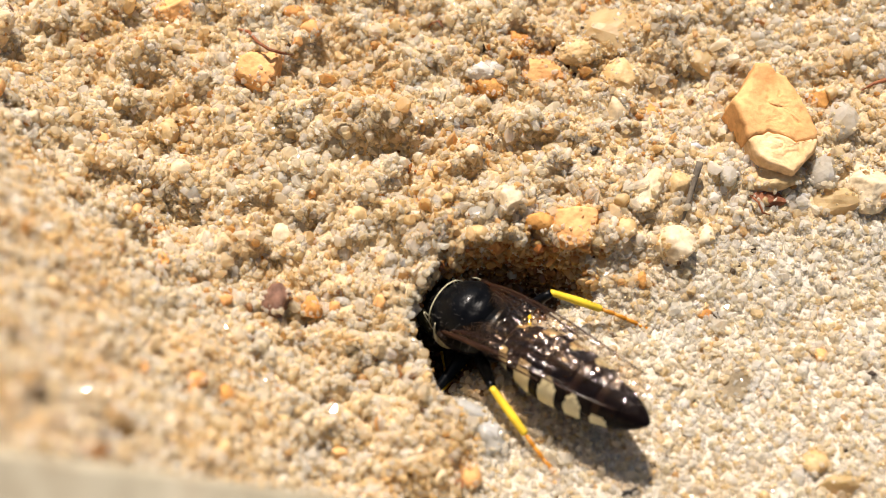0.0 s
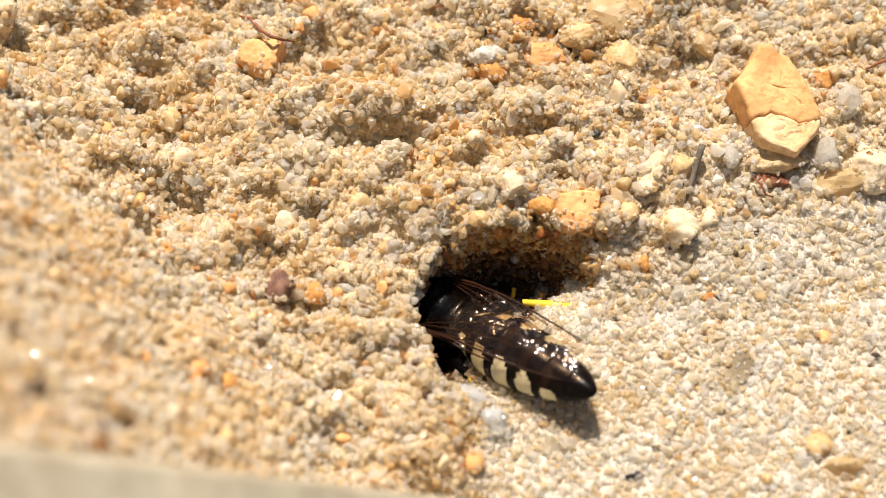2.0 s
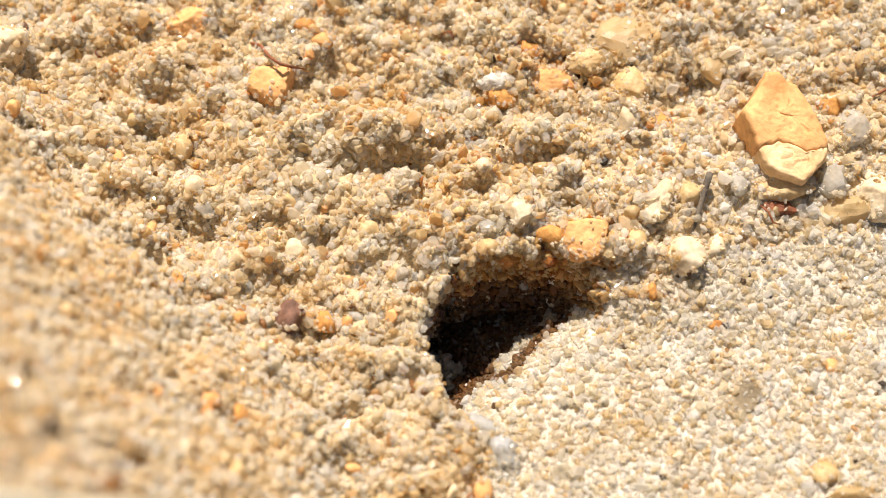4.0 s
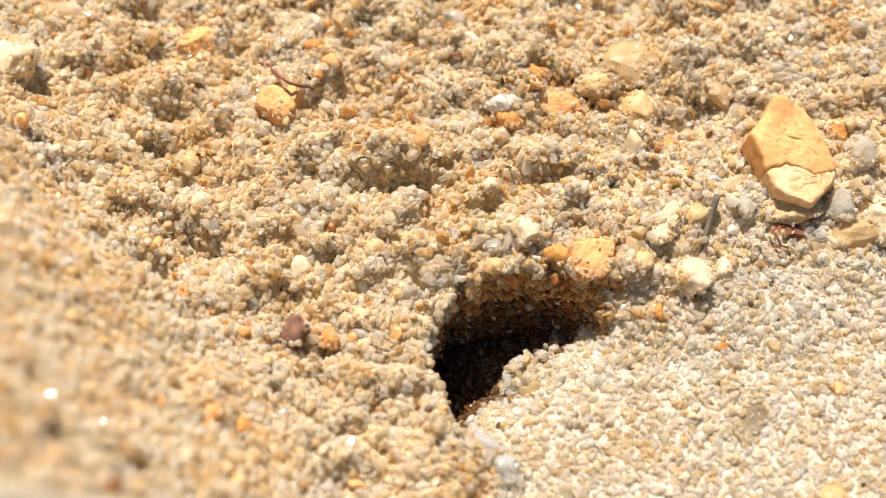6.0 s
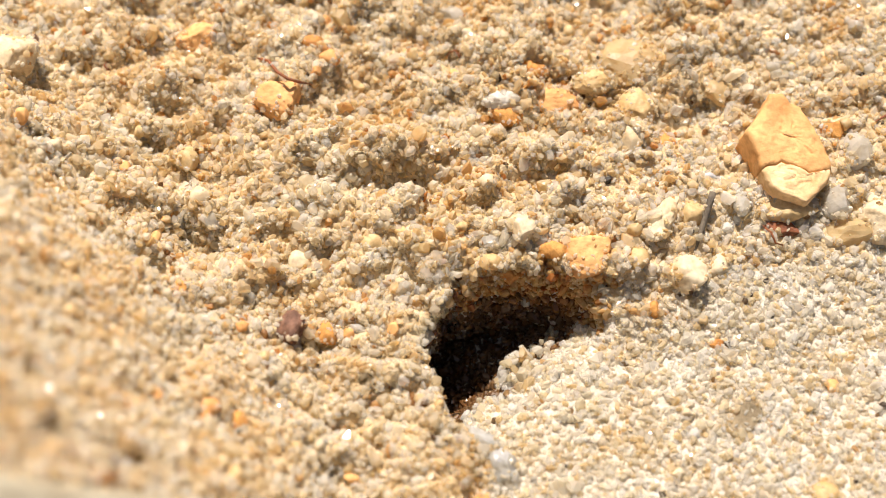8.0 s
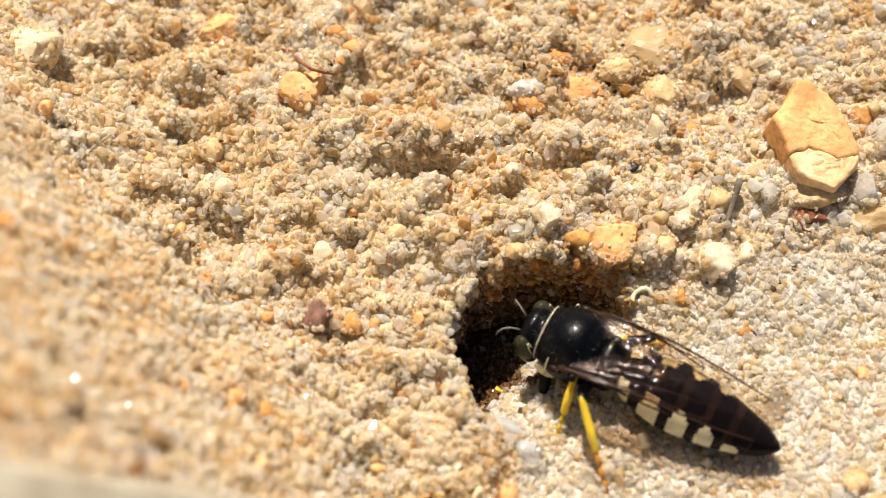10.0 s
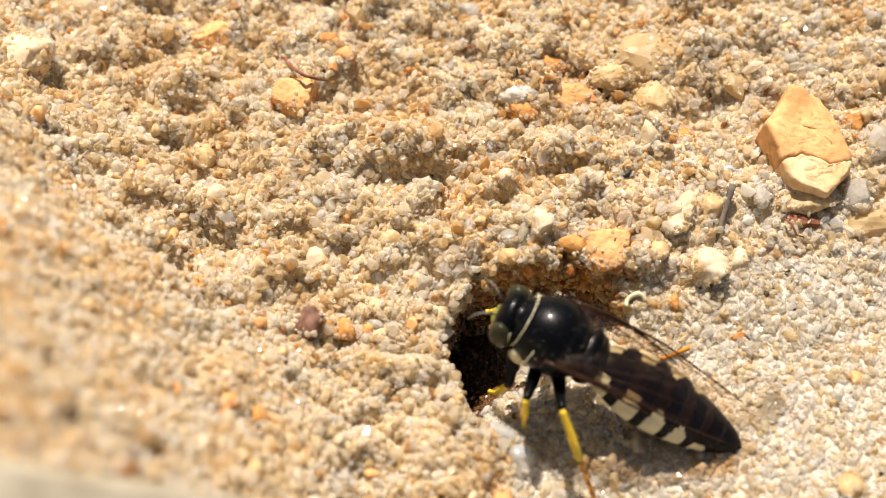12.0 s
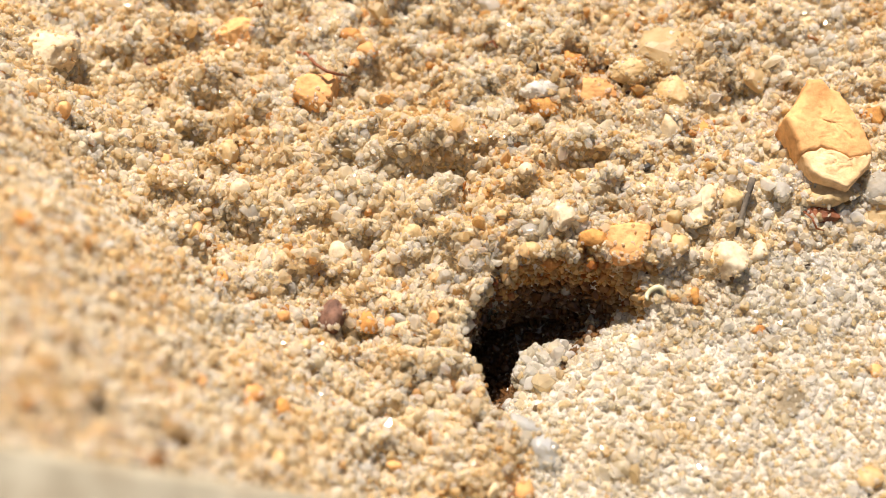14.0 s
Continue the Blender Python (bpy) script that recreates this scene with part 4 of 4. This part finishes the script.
def wing(side, long, wide, sweep, height, hind):
    """A thin veined membrane, folded back over the abdomen."""
    def at(u, v):
        # u along the wing, v from front to rear edge
        w = wide * (math.sin(math.pi * min(u * 0.93 + 0.045, 1)) ** 0.62) * (0.48 + 0.6 * u)
        x, y = -long * u, ((0.2 if side > 0 else 0.17) - v) * w
        c, s = math.cos(sweep), math.sin(sweep)
        z = height + 0.7 * math.sin(math.pi * min(u / 0.45, 1) / 2) - 1.4 * max(u - 0.42, 0) - 0.95 * max(u - 0.5, 0) + 0.07 * math.sin(7 * u + 4 * v) + 0.06 * math.sin(26 * v + 3 * u) * math.sin(math.pi * min(u * 1.4, 1)) + 0.26 * (v - 0.3) * w
        return Vector((0.2 + c * x + s * y, side * (1.86 - s * x * 1.0 + c * y), z))
    bm = bmesh.new()
    n, m = 30, 20
    grid = [[bm.verts.new(at(i / n, j / m)) for j in range(m + 1)] for i in range(n + 1)]
    for i in range(n):
        for j in range(m):
            bm.faces.new((grid[i][j], grid[i + 1][j], grid[i + 1][j + 1], grid[i][j + 1]))
    bmesh.ops.solidify(bm, geom=bm.faces[:], thickness=0.012)
    ob = part("hind_wing" if hind else "fore_wing", bm, WING, wasp, "smoky brown translucent wing")
    def vein(points, r):
        bm = bmesh.new()
        pts = [at(*q) + Vector((0, 0, 0.02)) for q in points]
        tube(bm, pts, [r * (1 - 0.6 * i / (len(pts) - 1)) for i in range(len(pts))], 6)
        part("vein", bm, VEIN, ob)
    vein([(i / 20, 0.0) for i in range(0, 19)], 0.10)
    if not hind:
        vein([(i / 20, 0.10 + 0.02 * math.sin(i)) for i in range(0, 15)], 0.06)
        vein([(0.05 + i / 20, 0.30 + 0.01 * i) for i in range(0, 14)], 0.045)
        vein([(0.05 + i / 20, 0.42 + 0.03 * i) for i in range(0, 12)], 0.04)
        vein([(0.38, 0.10), (0.42, 0.3), (0.45, 0.55)], 0.035)
        vein([(0.55, 0.10), (0.58, 0.25), (0.57, 0.45)], 0.035)
        vein([(0.66, 0.08), (0.70, 0.2), (0.69, 0.40)], 0.03)
    return ob


for side in (1, -1):
    wing(side, 7.8, 2.6, radians(-2 if side < 0 else -7), 1.0, True)
    wing(side, 12.3, 2.85, radians(-1.5 if side < 0 else -7.5), 1.12 + 0.06 * side, False)

# legs: hips, lengths and the knees' outward lean
LEGS = {"front": ((1.35, 1.15, -1.35), 2.6, 3.3), "middle": ((-0.2, 1.3, -1.6), 3.1, 4.4), "hind": ((-1.3, 1.3, -1.2), 3.2, 6.2)}


def leg_parts(which, side):
    """The thigh, and the shin with its foot, each along +x from its joint."""
    _, thigh, shin = LEGS[which]
    bm = bmesh.new()
    tube(bm, [(-0.15, 0, 0), (0.25, 0, 0), (thigh * 0.45, 0, 0.05), (thigh * 0.85, 0, 0.04), (thigh, 0, 0)], [0.34, 0.42, 0.36, 0.26, 0.22], 14)
    upper = part("upper_leg", bm, BLACK, wasp, "black upper leg")
    bm = bmesh.new()
    j = shin * 0.5
    tube(bm, [(-0.1, 0, 0), (0.15, 0, 0), (j * 0.55, 0, 0.03), (j * 0.95, 0, 0), (j, 0, 0)], [0.18, 0.2, 0.25, 0.23, 0.15], 12)
    lower = part("lower_leg", bm, YELLOW, wasp, "yellow lower leg")
    bm = bmesh.new()
    for k in range(4):
        a, b = j + (shin - j) * k / 4, j + (shin - j) * (k + 1) / 4
        tube(bm, [(a, 0, -0.02 * k * k), (b - 0.05, 0, -0.02 * (k + 1) ** 2), (b, 0, -0.02 * (k + 1) ** 2)], [0.1, 0.15, 0.08], 8)
    part("foot", bm, ORANGE if which == "hind" else YELLOW, lower, "thin orange foot" if which == "hind" else "")
    bm = bmesh.new()
    for k in range(7 if which == "front" else 4):
        x = j * (0.55 + 0.45 * k / 6) if which != "front" else j * 0.9 + (shin - j) * k / 7
        tube(bm, [(x, 0, -0.1), (x + 0.18, 0.12, -0.42)], [0.035, 0.01], 5)
        tube(bm, [(x, 0, 0.1), (x + 0.2, -0.1, 0.34)], [0.03, 0.01], 5)
    part("leg_spines", bm, AMBER, lower)
    return upper, lower


LEG_PAIRS = {(which, side): leg_parts(which, side) for which in LEGS for side in (1, -1)}

# fine pale hairs on the thorax and head
rng = np.random.RandomState(5)
bm = bmesh.new()
for _ in range(420):
    way = Vector(rng.normal(size=3)).normalized()
    if way.z < -0.3:
        continue
    root = Vector((way.x * 2.4, way.y * 2.1, way.z * 2.05))
    tip = root + (way + Vector(rng.normal(size=3)) * 0.25) * rng.uniform(0.18, 0.4)
    tube(bm, [root, tip], [0.012, 0.004], 3, False)
part("thorax_hair", bm, HAIR, chest, "short pale hairs")


# ---- sand that the wasp moves ----
def clump(name, label, seed, count, spread):
    """Loose grains that move together."""
    rng = np.random.RandomState(seed)
    way = rng.normal(size=(count, 3))
    way /= np.linalg.norm(way, axis=1)[:, None]
    place = way * rng.rand(count, 1) ** 0.4 * np.array(spread) * 0.5
    up = np.tile((0.0, 0.0, 1.0), (count, 1))
    ob = heap(name, place, up, 0.5 * np.exp(rng.normal(0, 0.3, count)), GRAINS, rng, MIXED, rng.choice([1, 2, 2, 1], count))
    return tagged(ob, label, "sand clump")


GRAINS = grain_shapes(2, 8, 9)
spill = clump("sand_clump", "clump of loose pale sand pushed from the burrow", 31, 620, (4.6, 4.6, 2.0))
late_spill = clump("sand_clump", "fresh clump of loose sand in the burrow mouth", 32, 520, (4.4, 3.8, 1.9))
FLUNG = []
for k in range(26):
    co, faces = GRAINS[k % len(GRAINS)]
    if k < len(GRAINS):
        me = bpy.data.meshes.new("flung_grain")
        me.from_pydata((co * 0.42 * MM).tolist(), [], faces.tolist())
        me.materials.append((FAN_SAND, CLEAR_SAND, BANK_SAND)[k % 3])
        me.shade_flat()
    else:
        me = FLUNG[k % len(GRAINS)].data
    FLUNG.append(tagged(new("flung_grain", me), "pale sand grain thrown out by the wasp", "sand grain", "grains thrown from the burrow"))
bm = bmesh.new()
tube(bm, [(0.55 * math.cos(a), 0.42 * math.sin(a), 0.1 * math.sin(2 * a)) for a in np.linspace(-0.6, 3.2, 9)], [0.08, 0.13, 0.15, 0.16, 0.16, 0.15, 0.14, 0.12, 0.07], 10)
curl = tagged(part("husk_curl", bm, IVORY), "small pale curled husk lying on the sand", "husk")


# ---- what moves ----
# seconds; the thorax in millimetres; the heading and the pitch of the body in degrees
WASP_ROWS = [
    (0.00, 1.80, -4.10, 0.64, 139.9, -17.6),
    (0.10, 2.99, -4.33, 0.73, 143.1, -15.9),
    (0.20, 4.56, -5.61, 5.29, 150.7, 21.9),
    (0.30, 4.74, -5.85, 5.24, 149.7, 21.6),
    (0.40, 5.36, -4.57, -0.01, 134.6, -22.8),
    (0.50, 2.17, -4.06, -0.20, 140.5, -29.8),
    (0.60, 1.45, -4.65, -1.24, 143.7, -37.6),
    (0.70, 3.75, -6.73, 5.49, 150.9, 22.9),
    (0.80, 4.35, -6.48, 5.45, 151.9, 22.7),
    (0.90, 4.57, -6.36, 5.03, 154.2, 20.4),
    (1.00, 4.69, -5.78, 5.27, 152.6, 19.2),
    (1.10, 2.78, -4.98, -0.07, 139.8, -23.5),
    (1.20, 0.75, -4.58, -0.55, 146.8, -33.7),
    (1.30, 0.61, -4.25, -1.40, 142.6, -38.5),
    (1.40, 4.11, -3.88, -0.11, 145.7, -20.3),
    (1.50, 5.49, -4.88, 5.09, 154.4, 17.2),
    (1.60, 5.91, -5.14, 5.08, 153.8, 20.7),
    (1.70, 5.17, -4.64, -0.56, 144.4, -24.4),
    (1.80, 2.17, -4.30, -0.88, 148.0, -35.6),
    (1.90, 1.65, -4.14, -1.32, 138.8, -38.0),
    (2.00, -0.24, -3.33, -2.21, 139.5, -28.1),
    (2.10, -0.73, -4.13, -2.58, 141.9, -27.8),
    (2.20, 0.18, -3.75, -2.10, 149.2, -31.8),
    (2.30, 4.61, -4.75, 0.07, 148.2, -19.3),
    (2.40, 5.43, -6.42, 4.94, 158.7, 19.8),
    (2.50, 5.08, -5.84, 5.41, 157.2, 19.1),
    (2.60, 3.72, -5.16, -0.62, 147.1, -26.8),
    (2.70, -0.19, -4.97, -2.03, 143.3, -24.0),
    (2.80, -3.01, -4.00, -3.60, 148.3, -33.4),
    (2.90, -4.66, -4.20, -4.25, 150.9, -29.3),
    (3.00, -6.33, -3.62, -4.77, 151.4, -28.5),
    (3.20, -10.08, -1.60, -10.60, 163.7, -38.7),
    (3.30, -11.25, -1.28, -11.49, 163.7, -38.6),
    (3.60, -12.41, -0.98, -12.38, 163.7, -38.5),
    (4.60, -13.96, -0.56, -13.57, 163.7, -38.5),
    (6.00, -13.57, -0.66, -13.27, 163.7, -38.5),
    (8.20, -13.97, -0.56, -13.57, 163.7, -38.4),
    (8.80, -13.20, -0.76, -12.97, 163.7, -38.5),
    (9.30, -10.47, -1.49, -10.90, 163.6, -38.6),
    (9.50, -3.01, -4.00, -3.60, 148.3, -33.4),
    (9.65, -0.19, -4.97, -2.03, 143.3, -24.0),
    (9.80, 4.61, -4.75, 0.08, 148.2, -19.3),
    (9.90, 5.43, -6.42, 4.93, 158.7, 19.9),
    (10.05, 4.61, -4.75, 0.08, 148.2, -19.3),
    (10.20, 0.74, -4.58, -0.54, 146.8, -33.6),
    (10.30, 1.89, -3.56, 0.01, 143.7, -30.4),
    (10.40, 2.33, -4.58, -0.56, 148.9, -31.5),
    (10.50, 4.34, -6.21, 4.81, 159.2, 20.7),
    (10.60, 4.98, -6.04, 4.84, 156.5, 19.4),
    (10.70, 5.46, -6.29, 4.74, 156.2, 18.9),
    (10.80, 5.51, -5.26, -0.86, 146.0, -27.4),
    (10.90, 4.50, -5.68, -1.10, 147.4, -36.9),
    (11.00, 2.34, -4.55, -0.50, 147.3, -32.3),
    (11.10, 4.80, -6.59, 4.49, 159.7, 17.6),
    (11.20, 4.54, -6.37, 4.27, 158.9, 16.7),
    (11.30, 5.40, -5.98, 4.47, 160.6, 17.4),
    (11.40, 5.22, -5.36, 4.35, 159.5, 16.9),
    (11.50, 5.01, -5.69, 4.62, 159.5, 17.3),
    (11.60, 2.90, -5.16, -0.60, 148.0, -30.1),
    (11.70, 1.22, -5.53, -0.67, 153.9, -26.1),
    (11.80, 2.53, -5.80, -0.07, 154.1, -20.0),
    (11.90, 3.70, -5.14, 0.22, 148.8, -18.4),
    (12.00, 4.25, -5.97, 4.93, 157.4, 20.1),
    (12.10, 3.99, -5.20, -0.11, 147.0, -20.3),
    (12.20, 2.07, -4.96, -0.99, 144.5, -36.1),
    (12.30, 0.87, -4.36, -1.88, 148.5, -26.3),
    (12.40, 0.46, -4.35, -1.40, 147.2, -23.4),
    (12.50, 1.19, -4.67, -0.25, 148.5, -21.9),
    (12.60, 4.36, -6.53, 5.22, 161.3, 21.1),
    (12.70, 5.06, -5.71, 4.84, 159.1, 19.4),
    (12.80, 5.39, -5.66, 4.82, 158.0, 19.3),
    (12.90, 2.66, -5.10, -0.42, 149.0, -22.0),
    (13.00, 1.31, -4.34, -1.13, 140.8, -39.0),
    (13.10, -1.07, -4.31, -2.48, 146.4, -28.9),
    (13.20, -2.92, -4.68, -1.81, 148.3, -22.9),
    (13.40, -3.81, -3.86, -2.80, 147.5, -25.3),
    (13.50, -5.85, -3.29, -2.63, 150.6, -23.2),
    (13.60, -6.95, -3.16, -2.71, 153.6, -17.4),
    (13.80, -10.87, -1.39, -11.19, 163.6, -38.6),
    (13.90, -11.65, -1.18, -11.79, 163.6, -38.5),
    (14.00, -12.42, -0.97, -12.38, 163.6, -38.5),
]
# where the feet stand on the sand when the body is at REST
REST = Vector((5.0, -5.5, 5.5))
FEET = {("hind", 1): (6.6, -13.4, 0.1), ("middle", 1): (3.5, -10.2, -0.2), ("front", 1): (1.6, -6.8, -2.0),
        ("hind", -1): (12.0, -4.4, 0.2), ("middle", -1): (6.6, -2.5, -0.2), ("front", -1): (1.0, -3.5, -1.5)}
STEP = {"hind": 0.12, "middle": 0.4, "front": 0.8}


def body_pose(x, y, z, heading, pitch):
    return pose(x * MM, y * MM, z * MM, 0, 0, heading) @ pose(0, 0, 0, 0, -pitch, 0) @ pose(0, 0, 0, -6, 0, 0)


def bend(which, side, body, t):
    """The poses of thigh and shin that bring the foot to the sand, in the wasp's space."""
    hip, thigh, shin = LEGS[which]
    hip = Vector((hip[0], side * hip[1], hip[2]))
    place = body.translation / MM
    foot = Vector(FEET[which, side]) + (place - REST) * STEP[which]
    if which == "front":
        foot += Vector((0.5 * math.sin(t * 31 + side), 0, 0.6 * max(0, math.sin(t * 31 + side))))
    floor = float(land(foot.x, foot.y))
    foot.z = max(floor, -2.0) + 0.15 if which != "front" else max(foot.z, floor)
    foot = body.inverted() @ (foot * MM) / MM / GROWTH
    if which == "front" or (which == "middle" and side > 0):
        tuck = 1 if side < 0 else min(max((REST.x - place.x) / 3.5, 0), 1)
        foot = foot.lerp(Vector((hip.x + 1.8, side * 1.2, -5.0)), tuck)
    gone = min(max(-place.x / 2.5, 0), 1)
    if which != "front":
        foot = foot.lerp(Vector((hip.x - 2.5, side * 1.0, -3.4)), gone)
    if foot.y * side < 0.9:
        foot.y = side * 0.9
    foot.z = min(foot.z, 0.6)
    way = foot - hip
    far = min(max(way.length, abs(thigh - shin) * 1.15), (thigh + shin) * 0.985)
    way.normalize()
    a = math.acos(min(1, max(-1, (thigh ** 2 + far ** 2 - shin ** 2) / (2 * thigh * far))))
    above = body.to_3x3().inverted() @ Vector((0, 0, 1))
    low = min(max((3.0 - place.z) / 2.0, 0), 1)
    if which == "front":
        out = Vector((-0.3, side * 0.5, -0.5))
    elif which == "middle" and side < 0:
        out = Vector((-1.0, 0.0, -0.4))
    elif side > 0:
        out = Vector((-0.1, side * 0.55, 0)) + above.normalized() * 0.9
    else:
        out = Vector((-0.7 + 0.6 * low, side * (0.1 + 0.45 * low), 0)) + above.normalized() * ((0.6 if which == "hind" else 0.15) * low - 0.4 * (1 - low))
    out = out.lerp(Vector((0.2, side * 0.3, -1.0)), gone)
    out = (out - way * out.dot(way)).normalized()
    knee = hip + (way * math.cos(a) + out * math.sin(a)) * thigh
    end = hip + way * far

    def along(p, q):
        x = (q - p).normalized()
        y = (out.cross(x)).normalized() if abs(out.dot(x)) < 0.98 else x.orthogonal().normalized()
        return Matrix.Translation(p * MM) @ Matrix((x, y, x.cross(y))).transposed().to_4x4()
    return along(hip, knee), along(knee, end)


def resting(x, y, lift=0.0, turn=0.0):
    """A pose on the sand, out of the burrow."""
    return pose(x * MM, y * MM, (float(land(x, y)) + lift) * MM, 0, 0, turn)


def flights():
    """Grains thrown backwards from the burrow while the wasp digs."""
    rng = np.random.RandomState(3)
    starts = [0.05, 0.55, 0.6, 1.15, 1.25, 1.75, 1.8, 1.85, 1.95, 2.0, 2.1, 2.65, 2.75, 2.9, 10.3, 10.85, 11.0, 11.65, 11.75, 12.2, 12.35, 12.9, 12.95, 13.05, 13.2, 13.45]
    for ob, t in zip(FLUNG, starts):
        a = Vector((rng.uniform(-7, -5.5), rng.uniform(-5, -3.5), -9.0))
        x, y = rng.uniform(9, 17), rng.uniform(-11, -6)
        b = Vector((x, y, float(land(x, y)) + 0.2))
        rows = [(0.0, a, 0)] if t > 0.02 else []
        for k in range(6):
            f = k / 5
            rows.append((t + 0.04 + 0.22 * f, a.lerp(b, f) + Vector((0, 0, 4 * f * (1 - f) * 2.5)), 70 * k))
        rows.append((14.0, b, 350))
        walk(ob, [(when, pose(*(q * MM), turn, turn * 0.6, 0)) for when, q, turn in rows])


def motions():
    bodies = [(row[0], body_pose(*row[1:])) for row in WASP_ROWS]
    walk(wasp, bodies)
    for (which, side), (upper, lower) in LEG_PAIRS.items():
        rows = [(t, bend(which, side, body, t)) for t, body in bodies]
        walk(upper, [(t, r[0]) for t, r in rows])
        walk(lower, [(t, r[1]) for t, r in rows])
    flights()
    deep = pose(-6 * MM, -3.5 * MM, -8 * MM)
    mouth = pose(5.0 * MM, -5.0 * MM, -1.7 * MM, 0, 0, 20)
    out = resting(7.5, -11.0, -0.55, 60)
    walk(spill, [(0.0, deep), (3.3, deep), (4.2, pose(0.5 * MM, -5.0 * MM, -4.5 * MM)), (5.0, mouth), (8.3, mouth), (9.4, mouth), (9.9, out), (14.0, out)])
    walk(late_spill, [(0.0, deep), (13.3, deep), (13.6, pose(-1.5 * MM, -4.8 * MM, -5.0 * MM)), (13.8, pose(1.0 * MM, -5.4 * MM, -3.0 * MM)), (14.0, pose(3.4 * MM, -5.3 * MM, -1.9 * MM))])
    husk = resting(9.0, -1.9, 0.3, 30)
    walk(curl, [(0.0, deep), (9.0, deep), (9.5, pose(3 * MM, -4 * MM, 1 * MM, 40, 0, 60)), (9.9, husk), (14.0, husk)])


motions()
